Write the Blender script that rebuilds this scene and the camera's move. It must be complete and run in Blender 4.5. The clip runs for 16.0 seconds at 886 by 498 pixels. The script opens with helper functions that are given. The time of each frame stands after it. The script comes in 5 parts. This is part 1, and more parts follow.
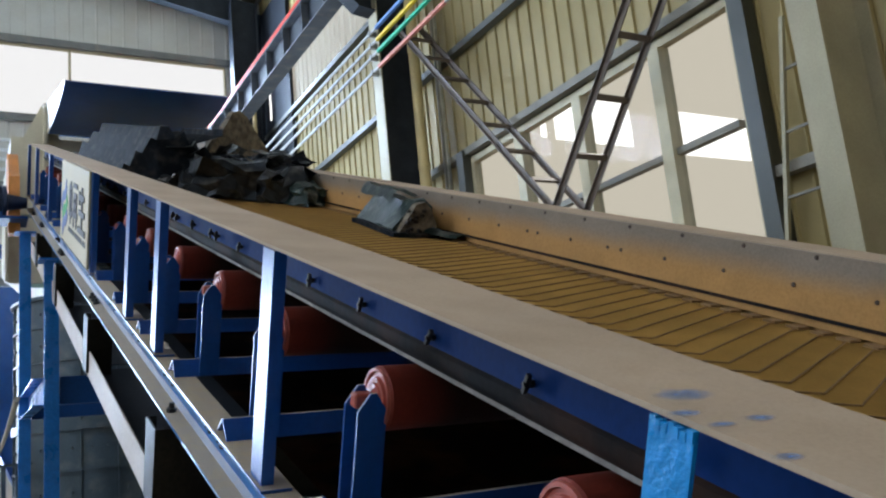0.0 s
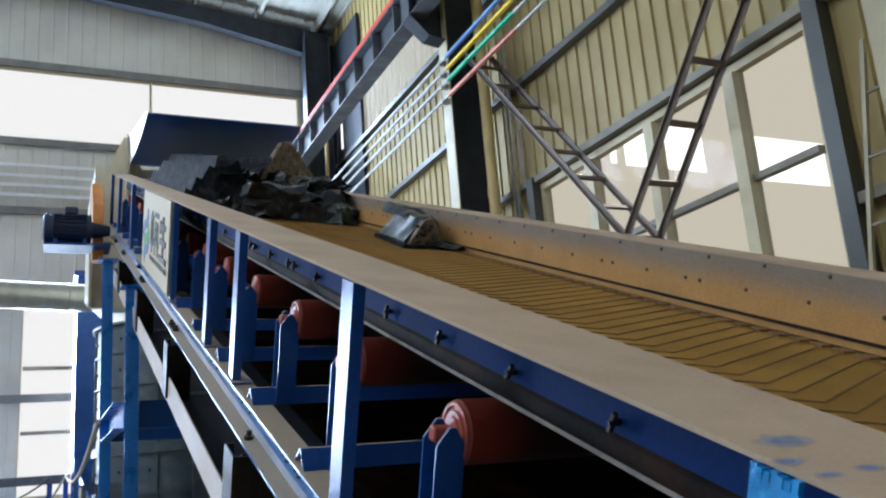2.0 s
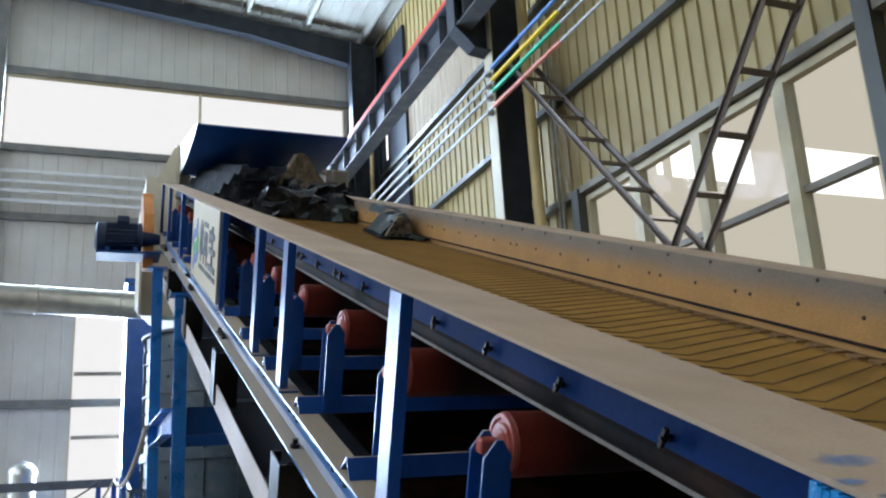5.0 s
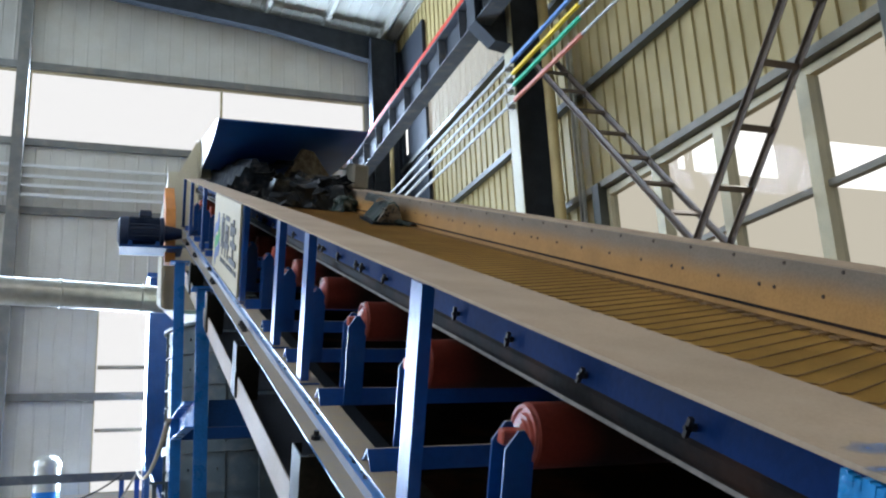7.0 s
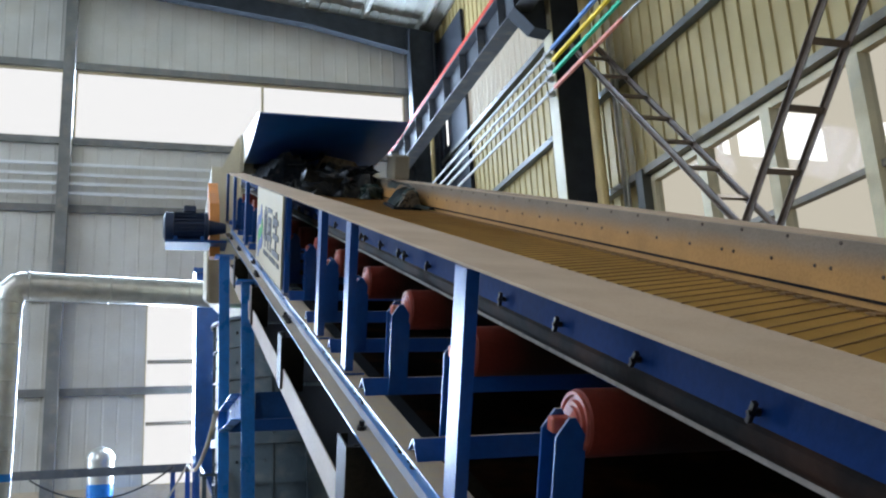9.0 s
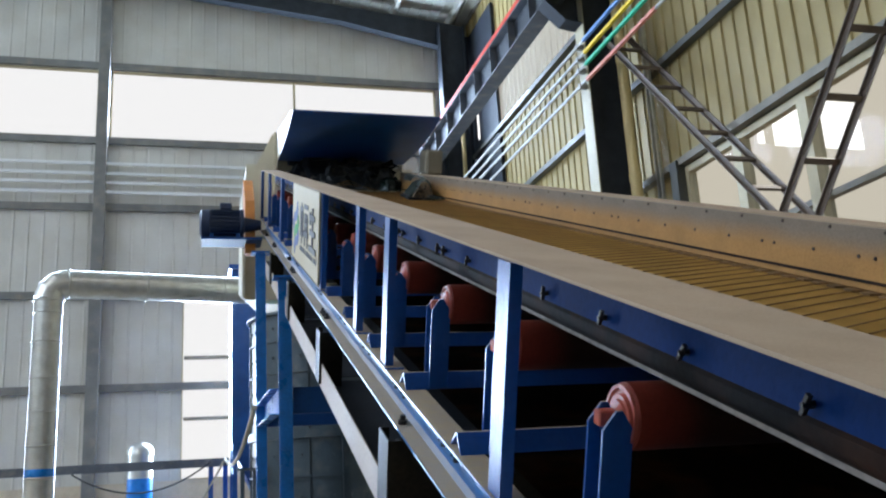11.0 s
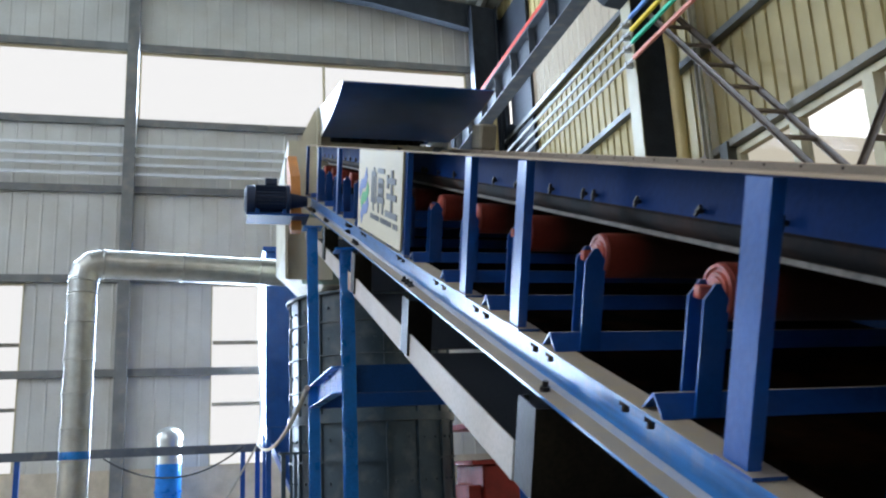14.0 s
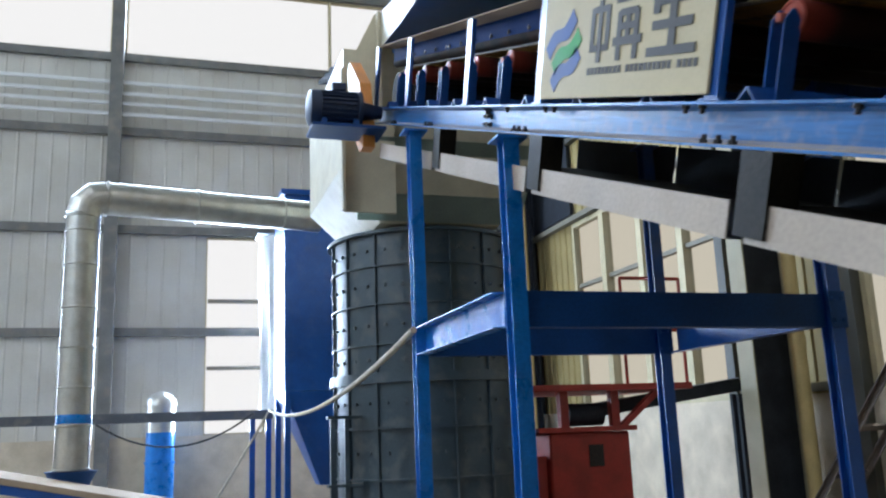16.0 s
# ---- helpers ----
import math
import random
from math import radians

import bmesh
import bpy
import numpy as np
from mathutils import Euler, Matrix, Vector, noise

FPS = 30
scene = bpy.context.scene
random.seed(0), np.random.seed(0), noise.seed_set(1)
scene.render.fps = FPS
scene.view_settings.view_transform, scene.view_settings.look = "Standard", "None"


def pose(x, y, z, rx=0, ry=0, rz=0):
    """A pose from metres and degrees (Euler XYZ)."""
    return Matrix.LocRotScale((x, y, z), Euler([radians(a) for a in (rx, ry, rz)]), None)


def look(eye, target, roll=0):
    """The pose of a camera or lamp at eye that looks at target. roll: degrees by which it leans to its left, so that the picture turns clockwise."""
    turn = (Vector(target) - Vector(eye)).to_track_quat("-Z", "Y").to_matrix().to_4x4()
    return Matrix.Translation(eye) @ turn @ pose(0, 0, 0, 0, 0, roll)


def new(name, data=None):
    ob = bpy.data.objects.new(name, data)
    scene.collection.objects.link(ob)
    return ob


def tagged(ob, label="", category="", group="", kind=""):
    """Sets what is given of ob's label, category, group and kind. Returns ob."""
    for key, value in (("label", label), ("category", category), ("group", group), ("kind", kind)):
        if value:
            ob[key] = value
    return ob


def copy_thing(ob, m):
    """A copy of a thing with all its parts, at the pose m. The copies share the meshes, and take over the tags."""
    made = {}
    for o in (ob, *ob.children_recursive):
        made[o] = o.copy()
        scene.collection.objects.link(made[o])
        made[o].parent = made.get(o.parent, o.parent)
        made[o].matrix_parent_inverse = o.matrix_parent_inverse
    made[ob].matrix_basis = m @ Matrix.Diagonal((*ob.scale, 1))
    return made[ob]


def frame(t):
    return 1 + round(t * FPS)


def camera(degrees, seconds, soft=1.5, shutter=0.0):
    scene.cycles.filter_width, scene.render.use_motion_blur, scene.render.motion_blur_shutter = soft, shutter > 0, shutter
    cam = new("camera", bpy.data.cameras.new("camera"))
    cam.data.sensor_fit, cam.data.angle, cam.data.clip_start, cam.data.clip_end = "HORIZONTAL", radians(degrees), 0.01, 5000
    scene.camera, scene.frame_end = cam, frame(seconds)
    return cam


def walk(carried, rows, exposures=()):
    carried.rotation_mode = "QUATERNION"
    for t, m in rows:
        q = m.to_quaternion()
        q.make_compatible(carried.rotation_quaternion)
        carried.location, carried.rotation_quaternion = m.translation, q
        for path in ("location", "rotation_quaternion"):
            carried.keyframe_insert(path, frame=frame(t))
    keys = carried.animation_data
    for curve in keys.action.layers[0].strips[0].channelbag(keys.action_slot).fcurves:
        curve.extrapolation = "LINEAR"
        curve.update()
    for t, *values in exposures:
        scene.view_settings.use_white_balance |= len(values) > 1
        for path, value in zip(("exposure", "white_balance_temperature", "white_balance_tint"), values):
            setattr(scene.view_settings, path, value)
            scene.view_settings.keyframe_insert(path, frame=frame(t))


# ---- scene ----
cam = camera(53.9, 16.0, soft=2.2, shutter=0.3)
PATH = [
    (0, (0.082, 0.056, 1.615), (1.047, 1.758, 2.029), -5.6),
    (0.5, (0.081, 0.06, 1.62), (1.005, 1.781, 2.049), -5.3),
    (1, (0.072, 0.064, 1.626), (0.958, 1.8, 2.075), -5.0),
    (1.5, (0.063, 0.066, 1.632), (0.914, 1.813, 2.104), -4.7),
    (2, (0.066, 0.068, 1.63), (0.89, 1.824, 2.116), -4.5),
    (2.5, (0.074, 0.062, 1.628), (0.881, 1.823, 2.128), -4.3),
    (3, (0.075, 0.068, 1.627), (0.866, 1.834, 2.133), -4.1),
    (3.5, (0.07, 0.069, 1.631), (0.845, 1.84, 2.144), -4.0),
    (4, (0.062, 0.066, 1.633), (0.821, 1.843, 2.15), -3.8),
    (6.5, (0.055, 0.076, 1.626), (0.755, 1.879, 2.136), -3.0),
    (7, (0.058, 0.081, 1.624), (0.747, 1.888, 2.132), -3.0),
    (7.5, (0.056, 0.105, 1.622), (0.726, 1.921, 2.126), -2.9),
    (8, (0.065, 0.126, 1.621), (0.711, 1.951, 2.12), -3.0),
    (8.5, (0.077, 0.135, 1.621), (0.699, 1.969, 2.116), -3.2),
    (9, (0.071, 0.13, 1.622), (0.669, 1.973, 2.116), -3.3),
    (11.5, (0.041, 0.129, 1.622), (0.555, 2.0, 2.108), -3.2),
    (12, (0.038, 0.131, 1.624), (0.537, 2.005, 2.112), -3.0),
    (12.5, (0.033, 0.129, 1.623), (0.524, 2.004, 2.115), -3.0),
    (13, (-0.004, 0.181, 1.614), (0.474, 2.061, 2.102), -2.7),
    (13.5, (-0.104, 0.332, 1.616), (0.371, 2.214, 2.099), -2.5),
    (14, (-0.232, 0.556, 1.59), (0.265, 2.436, 2.059), -2.7),
    (14.5, (-0.301, 0.953, 1.577), (0.216, 2.831, 2.031), -2.7),
    (15, (-0.47, 1.379, 1.55), (0.05, 3.26, 1.989), -2.3),
    (15.5, (-0.748, 1.854, 1.588), (-0.199, 3.73, 2.011), -2.1),
    (16, (-1.005, 2.352, 1.55), (-0.415, 4.217, 1.963), -2.2),
]
walk(cam, [(t, look(eye, target, roll)) for t, eye, target, roll in PATH])

# ---- world and light ----
world = bpy.data.worlds.new("world")
scene.world = world
world.use_nodes = True
wn = world.node_tree.nodes
sky = wn.new("ShaderNodeTexSky")
sky.sky_type, sky.sun_disc = "NISHITA", False
sky.sun_elevation, sky.sun_rotation = radians(50), radians(60)
wn["Background"].inputs[1].default_value = 0.12
world.node_tree.links.new(sky.outputs[0], wn["Background"].inputs[0])
sun = new("sun", bpy.data.lights.new("sun", "SUN"))
sun.data.energy, sun.data.angle, sun.data.color = 3.0, radians(0.5), (1.0, 0.95, 0.88)
sun.matrix_world = look((30, 17, 40), (0, 0, 0))


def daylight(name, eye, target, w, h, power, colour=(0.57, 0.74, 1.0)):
    """The sky's light in a gable window, or an unseen area lamp added as fill."""
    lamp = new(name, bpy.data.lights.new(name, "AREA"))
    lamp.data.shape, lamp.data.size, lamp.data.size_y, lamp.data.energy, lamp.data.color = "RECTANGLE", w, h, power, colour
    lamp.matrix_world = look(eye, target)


daylight("sky_strip_a", (1.8, 19.69, 10.07), (1.8, 10, 10.07), 7.66, 1.6, 1750)
daylight("sky_strip_b", (-4.95, 19.69, 10.07), (-4.95, 10, 10.07), 5.3, 1.6, 1250)
daylight("sky_window_a", (0.17, 19.69, 3.6), (0.17, 10, 3.6), 1.1, 3.8, 860)
daylight("sky_window_b", (-4.72, 19.69, 3.6), (-4.72, 10, 3.6), 1.1, 3.8, 860)
# unseen lamp, assumed from left-lit posts; that wall has no opening
daylight("unseen_left_high", (-13.9, 7.0, 9.6), (0, 7.0, 7.0), 22.0, 1.8, 1050)
# two unseen fill lamps from above; the roof sheet has no skylights
daylight("overhead_fill_a", (-7.5, 5.5, 13.85), (-6.5, 5.5, 0), 1.6, 23.0, 2400, (0.83, 0.885, 1.0))
daylight("overhead_fill_b", (2.6, -1.0, 12.75), (2.6, -1.0, 0), 1.2, 7.0, 220, (0.97, 0.97, 1.0))
scene.view_settings.exposure = 0.17

# ---- materials ----


def material(name, colour, rough=0.5, metal=0.0, vary=0.25, scale=6.0, fine=60.0, bump=0.1, dust=None, dust_amount=0.0, dust_up=0.0, spec=0.5, dust_film=0.5, along=1.0):
    """A paint, metal, rubber or masonry surface: large stains, fine grain, a little relief, dust lying on it."""
    m = bpy.data.materials.new(name)
    m.use_nodes = True
    nt = m.node_tree
    n, l = nt.nodes, nt.links
    b = n["Principled BSDF"]
    b.inputs["Metallic"].default_value = metal
    b.inputs["Specular IOR Level"].default_value = spec
    tc = n.new("ShaderNodeTexCoord")
    big, small = n.new("ShaderNodeTexNoise"), n.new("ShaderNodeTexNoise")
    big.inputs["Scale"].default_value, big.inputs["Detail"].default_value = scale, 5
    small.inputs["Scale"].default_value, small.inputs["Detail"].default_value = fine, 3
    oi = n.new("ShaderNodeObjectInfo")
    add = n.new("ShaderNodeVectorMath")
    add.operation = "ADD"
    mul = n.new("ShaderNodeVectorMath")
    mul.operation = "SCALE"
    l.new(oi.outputs["Location"], mul.inputs[0])
    mul.inputs[3].default_value = 0.37
    l.new(tc.outputs["Object"], add.inputs[0])
    l.new(mul.outputs[0], add.inputs[1])
    drawn = n.new("ShaderNodeVectorMath")
    drawn.operation = "MULTIPLY"
    drawn.inputs[1].default_value = (1, along, 1)
    l.new(add.outputs[0], drawn.inputs[0])
    for t in (big, small):
        l.new(drawn.outputs[0], t.inputs["Vector"])
    ramp = n.new("ShaderNodeValToRGB")
    ramp.color_ramp.elements[0].position, ramp.color_ramp.elements[1].position = 0.3, 0.72
    d, u = 1 - vary, 1 + vary * 0.6
    ramp.color_ramp.elements[0].color = (*[c * d for c in colour], 1)
    ramp.color_ramp.elements[1].color = (*[min(1, c * u) for c in colour], 1)
    l.new(big.outputs["Fac"], ramp.inputs[0])
    mix = n.new("ShaderNodeMix")
    mix.data_type, mix.blend_type = "RGBA", "MULTIPLY"
    mix.inputs["Factor"].default_value = min(1, vary * 1.6)
    l.new(ramp.outputs[0], mix.inputs["A"])
    g = n.new("ShaderNodeValToRGB")
    g.color_ramp.elements[0].position, g.color_ramp.elements[1].position = 0.35, 0.6
    g.color_ramp.elements[0].color = (0.6, 0.6, 0.6, 1)
    l.new(small.outputs["Fac"], g.inputs[0])
    l.new(g.outputs[0], mix.inputs["B"])
    out = mix.outputs["Result"]
    if dust:
        dn = n.new("ShaderNodeTexNoise")
        dn.inputs["Scale"].default_value, dn.inputs["Detail"].default_value = scale * 1.7, 6
        l.new(add.outputs[0], dn.inputs["Vector"])
        dr = n.new("ShaderNodeMapRange")
        dr.inputs["From Min"].default_value, dr.inputs["From Max"].default_value = 0.55 - 0.4 * dust_amount, 0.95 - 0.3 * dust_amount
        l.new(dn.outputs["Fac"], dr.inputs["Value"])
        soft = n.new("ShaderNodeMath")
        soft.operation = "MULTIPLY"
        soft.inputs[1].default_value = dust_film
        l.new(dr.outputs["Result"], soft.inputs[0])
        fac = soft.outputs[0]
        if dust_up:
            ge = n.new("ShaderNodeNewGeometry")
            sx = n.new("ShaderNodeSeparateXYZ")
            l.new(ge.outputs["True Normal"], sx.inputs[0])
            ur = n.new("ShaderNodeMapRange")
            ur.inputs["From Min"].default_value, ur.inputs["From Max"].default_value = 0.4, 0.85
            l.new(sx.outputs["Z"], ur.inputs["Value"])
            um = n.new("ShaderNodeMath")
            um.operation = "MULTIPLY_ADD"
            um.use_clamp = True
            l.new(ur.outputs["Result"], um.inputs[0])
            um.inputs[1].default_value = dust_up
            l.new(fac, um.inputs[2])
            fac = um.outputs[0]
        dm = n.new("ShaderNodeMix")
        dm.data_type = "RGBA"
        l.new(fac, dm.inputs["Factor"])
        l.new(out, dm.inputs["A"])
        dm.inputs["B"].default_value = (*dust, 1)
        out = dm.outputs["Result"]
        rm = n.new("ShaderNodeMix")
        l.new(fac, rm.inputs["Factor"])
        rm.inputs["A"].default_value, rm.inputs["B"].default_value = rough, 0.9
        l.new(rm.outputs["Result"], b.inputs["Roughness"])
    else:
        rr = n.new("ShaderNodeMapRange")
        rr.inputs["To Min"].default_value, rr.inputs["To Max"].default_value = max(0.05, rough - 0.12), min(1, rough + 0.12)
        l.new(big.outputs["Fac"], rr.inputs["Value"])
        l.new(rr.outputs["Result"], b.inputs["Roughness"])
    l.new(out, b.inputs["Base Color"])
    bp = n.new("ShaderNodeBump")
    bp.inputs["Strength"].default_value, bp.inputs["Distance"].default_value = bump, 0.01
    l.new(small.outputs["Fac"], bp.inputs["Height"])
    l.new(bp.outputs[0], b.inputs["Normal"])
    return m


DUST = (0.42, 0.33, 0.23)
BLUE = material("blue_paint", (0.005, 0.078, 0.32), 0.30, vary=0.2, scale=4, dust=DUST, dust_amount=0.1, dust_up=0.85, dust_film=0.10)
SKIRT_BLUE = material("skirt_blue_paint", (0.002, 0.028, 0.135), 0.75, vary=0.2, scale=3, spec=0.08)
CYAN_BLUE = material("touched_up_blue_paint", (0.004, 0.27, 0.66), 0.3, vary=0.2, scale=12, bump=0.35)
BRIGHT_BLUE = material("bright_blue_paint", (0.004, 0.18, 0.55), 0.3, vary=0.2, scale=8, bump=0.35)
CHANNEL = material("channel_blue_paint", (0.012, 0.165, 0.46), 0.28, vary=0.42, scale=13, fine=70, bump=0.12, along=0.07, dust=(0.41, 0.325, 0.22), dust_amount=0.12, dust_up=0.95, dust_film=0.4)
DARK_BLUE = material("dark_blue_paint", (0.007, 0.062, 0.22), 0.5, vary=0.25, scale=3, spec=0.3)
DUSTY = material("dusty_plate", (0.43, 0.325, 0.225), 0.85, vary=0.12, scale=5, fine=220, spec=0.2, dust=(0.48, 0.385, 0.285), dust_amount=0.2)
SKIRT_TOP = material("bare_skirt_plate", (0.26, 0.205, 0.15), 0.75, vary=0.25, scale=3, dust=(0.40, 0.20, 0.07), dust_amount=0.5, spec=0.2)
BELT = material("dusty_belt", (0.50, 0.285, 0.072), 0.9, vary=0.18, scale=4, fine=180, bump=0.25, spec=0.15)
BELT_DARK = material("belt_groove_rubber", (0.25, 0.14, 0.05), 0.9, vary=0.2)
RUBBER = material("black_rubber", (0.012, 0.010, 0.009), 0.8, vary=0.3, scale=3, dust=(0.16, 0.075, 0.03), dust_amount=0.2, spec=0.04)
# orange film stands in for colour thrown back by belt and rollers
SKIRT_RUBBER = material("orange_filmed_rubber", (0.012, 0.010, 0.009), 0.7, vary=0.3, scale=3, dust=(0.24, 0.095, 0.04), dust_amount=0.25, dust_film=0.25, spec=0.06)
BELT_EDGE = material("worn_belt_edge", (0.30, 0.26, 0.22), 0.85, vary=0.3, scale=20)
RED_END = material("pale_red_seal", (0.46, 0.105, 0.07), 0.42, vary=0.25, scale=20)
STEEL_DARK = material("dark_steel", (0.035, 0.040, 0.048), 0.6, vary=0.3, scale=4, spec=0.15)
BOLT = material("black_bolt", (0.035, 0.028, 0.024), 0.45, metal=0.5, vary=0.3, scale=30)
BOLT_RUST = material("rusty_bolt_head", (0.07, 0.042, 0.026), 0.7, vary=0.3, scale=30)
STEEL_GREY = material("grey_steel_paint", (0.115, 0.125, 0.14), 0.6, vary=0.2, scale=3, dust=DUST, dust_amount=0.1, spec=0.2)
# grey lightened to stand in for the glare veil over the gable
GABLE_STEEL = material("glare_paled_gable_steel", (0.21, 0.205, 0.19), 0.6, vary=0.2, scale=3, dust=DUST, dust_amount=0.1, spec=0.2)
BRONZE = material("dark_bronze_plate", (0.022, 0.017, 0.010), 0.5, vary=0.5, scale=5, fine=60, spec=0.15)
RETURN_BELT = material("dusted_return_belt", (0.23, 0.16, 0.085), 0.8, vary=0.35, scale=9, fine=60, along=0.1, spec=0.15)
RAIL_GREY = material("drab_grey_paint", (0.24, 0.215, 0.165), 0.6, vary=0.2, scale=3, spec=0.25)
GIRT_DARK = material("dark_girt_paint", (0.062, 0.060, 0.044), 0.5, vary=0.2, scale=3)
LATTICE = material("brown_grey_primer", (0.17, 0.13, 0.10), 0.6, vary=0.3, scale=4, spec=0.25)
COLUMN_PAINT = material("cream_column_paint", (0.40, 0.35, 0.22), 0.55, vary=0.15, scale=2, dust=DUST, dust_amount=0.15, spec=0.3)
WALL = material("cream_cladding", (0.375, 0.285, 0.120), 0.6, vary=0.1, scale=1.2, dust=(0.27, 0.205, 0.085), dust_amount=0.3, spec=0.25)
WALL_BACK = material("pale_grey_cladding", (0.63, 0.60, 0.535), 0.6, vary=0.14, scale=0.8, dust=(0.47, 0.40, 0.29), dust_amount=0.28, spec=0.25)
ROOF = material("pale_roof_sheet", (0.36, 0.355, 0.31), 0.6, vary=0.12, scale=1.0, dust=(0.27, 0.24, 0.17), dust_amount=0.3, spec=0.25)
PLINTH = material("whitewashed_brick", (0.68, 0.57, 0.42), 0.9, vary=0.2, scale=2, fine=50, dust=(0.35, 0.27, 0.18), dust_amount=0.3, bump=0.4)
FRAME = material("cream_window_frame", (0.55, 0.47, 0.29), 0.55, vary=0.12, scale=4, spec=0.3)
FLOOR = material("concrete_floor", (0.19, 0.175, 0.15), 0.85, vary=0.25, scale=0.6, fine=30, bump=0.3, dust=DUST, dust_amount=0.2)
GALV = material("galvanised_sheet", (0.56, 0.55, 0.50), 0.34, metal=0.85, vary=0.2, scale=5, fine=90, dust=(0.46, 0.38, 0.25), dust_amount=0.2)
TANK = material("grey_green_tank_paint", (0.052, 0.080, 0.098), 0.34, vary=0.25, scale=3, dust=(0.30, 0.28, 0.24), dust_amount=0.1, dust_up=0.6)
CREAM = material("cream_machine_paint", (0.62, 0.57, 0.42), 0.45, vary=0.12, scale=3, dust=DUST, dust_amount=0.1)
PALE_GREEN = material("pale_green_paint", (0.33, 0.40, 0.34), 0.5, vary=0.15, scale=3)
ORANGE = material("orange_guard_paint", (0.72, 0.27, 0.05), 0.45, vary=0.15, scale=6)
MOTOR = material("motor_blue_grey", (0.018, 0.035, 0.08), 0.5, vary=0.3, scale=8)
PAN = material("zinc_tray_sheet", (0.47, 0.39, 0.31), 0.6, metal=0.1, vary=0.2, scale=2, dust=DUST, dust_amount=0.3)
MACHINE_RED = material("machine_red_paint", (0.42, 0.035, 0.02), 0.45, vary=0.25, scale=3, dust=(0.10, 0.03, 0.02), dust_amount=0.2)
PIPE_YELLOW = material("yellowed_pvc", (0.60, 0.46, 0.20), 0.5, vary=0.15, scale=3)
SIGN = material("cream_sign_face", (0.54, 0.455, 0.28), 0.6, vary=0.08, scale=3, spec=0.15)
SIGN_INK = material("grey_sign_print", (0.09, 0.085, 0.08), 0.6, vary=0.1, spec=0.15)
SIGN_BLUE = material("blue_sign_print", (0.10, 0.15, 0.34), 0.6, vary=0.1, spec=0.15)
SIGN_GREEN = material("green_sign_print", (0.05, 0.33, 0.09), 0.6, vary=0.1, spec=0.15)
SCRAP = material("dark_scrap_metal", (0.020, 0.024, 0.030), 0.8, metal=0.0, vary=0.6, scale=7, fine=25, bump=0.5, dust=(0.22, 0.195, 0.165), dust_amount=0.10, spec=0.04)
SCRAP_WET = material("oily_torn_steel", (0.014, 0.018, 0.022), 0.3, vary=0.6, scale=9, fine=30, bump=0.5, dust=(0.20, 0.18, 0.15), dust_amount=0.08, spec=0.3)
SCRAP_GREEN = material("scratched_green_paint", (0.012, 0.030, 0.025), 0.34, vary=0.5, scale=9, fine=40, bump=0.4, dust=(0.50, 0.50, 0.44), dust_amount=0.05, spec=0.4, dust_film=0.8)
SCRAP_RIM = material("torn_muddy_steel", (0.19, 0.15, 0.105), 0.75, vary=0.6, scale=12, fine=30, bump=0.6, dust=(0.38, 0.34, 0.26), dust_amount=0.2, spec=0.2)
WHITE_BAR = material("white_plastic_bar", (0.46, 0.45, 0.41), 0.55, vary=0.2, spec=0.25)
BAR_BLUE = material("blue_bar_sleeve", (0.13, 0.25, 0.50), 0.55, vary=0.15, spec=0.15)
BAR_YELLOW = material("yellow_bar_sleeve", (0.75, 0.52, 0.03), 0.55, vary=0.15, spec=0.15)
BAR_GREEN = material("green_bar_sleeve", (0.03, 0.42, 0.22), 0.55, vary=0.15, spec=0.15)
BAR_RED = material("red_bar_sleeve", (0.62, 0.22, 0.15), 0.55, vary=0.15, spec=0.15)
RAIL_RED = material("red_rail_paint", (0.55, 0.045, 0.022), 0.6, vary=0.15, spec=0.1)
ROPE = material("pale_rope", (0.50, 0.44, 0.33), 0.85, vary=0.2, scale=30)
CABLE = material("black_cable", (0.03, 0.03, 0.03), 0.6, vary=0.2)
PLASTIC_SHEET = material("white_plastic_sheet", (0.75, 0.75, 0.73), 0.4, vary=0.08)


def glass_material():
    m = bpy.data.materials.new("window_glass")
    m.use_nodes = True
    n, l = m.node_tree.nodes, m.node_tree.links
    n.remove(n["Principled BSDF"])
    tr, gl, mx = n.new("ShaderNodeBsdfTransparent"), n.new("ShaderNodeBsdfGlossy"), n.new("ShaderNodeMixShader")
    tr.inputs[0].default_value = (0.94, 0.94, 0.94, 1)
    gl.inputs["Roughness"].default_value = 0.03
    mx.inputs[0].default_value = 0.003
    l.new(tr.outputs[0], mx.inputs[1])
    l.new(gl.outputs[0], mx.inputs[2])
    l.new(mx.outputs[0], n["Material Output"].inputs[0])
    return m


def translucent_material():
    m = bpy.data.materials.new("daylight_panel")
    m.use_nodes = True
    n, l = m.node_tree.nodes, m.node_tree.links
    n.remove(n["Principled BSDF"])
    tr, df, mx = n.new("ShaderNodeBsdfTranslucent"), n.new("ShaderNodeBsdfDiffuse"), n.new("ShaderNodeMixShader")
    tr.inputs[0].default_value, df.inputs[0].default_value = (0.70, 0.67, 0.60, 1), (0.5, 0.48, 0.42, 1)
    mx.inputs[0].default_value = 0.2
    l.new(tr.outputs[0], mx.inputs[1])
    l.new(df.outputs[0], mx.inputs[2])
    l.new(mx.outputs[0], n["Material Output"].inputs[0])
    return m


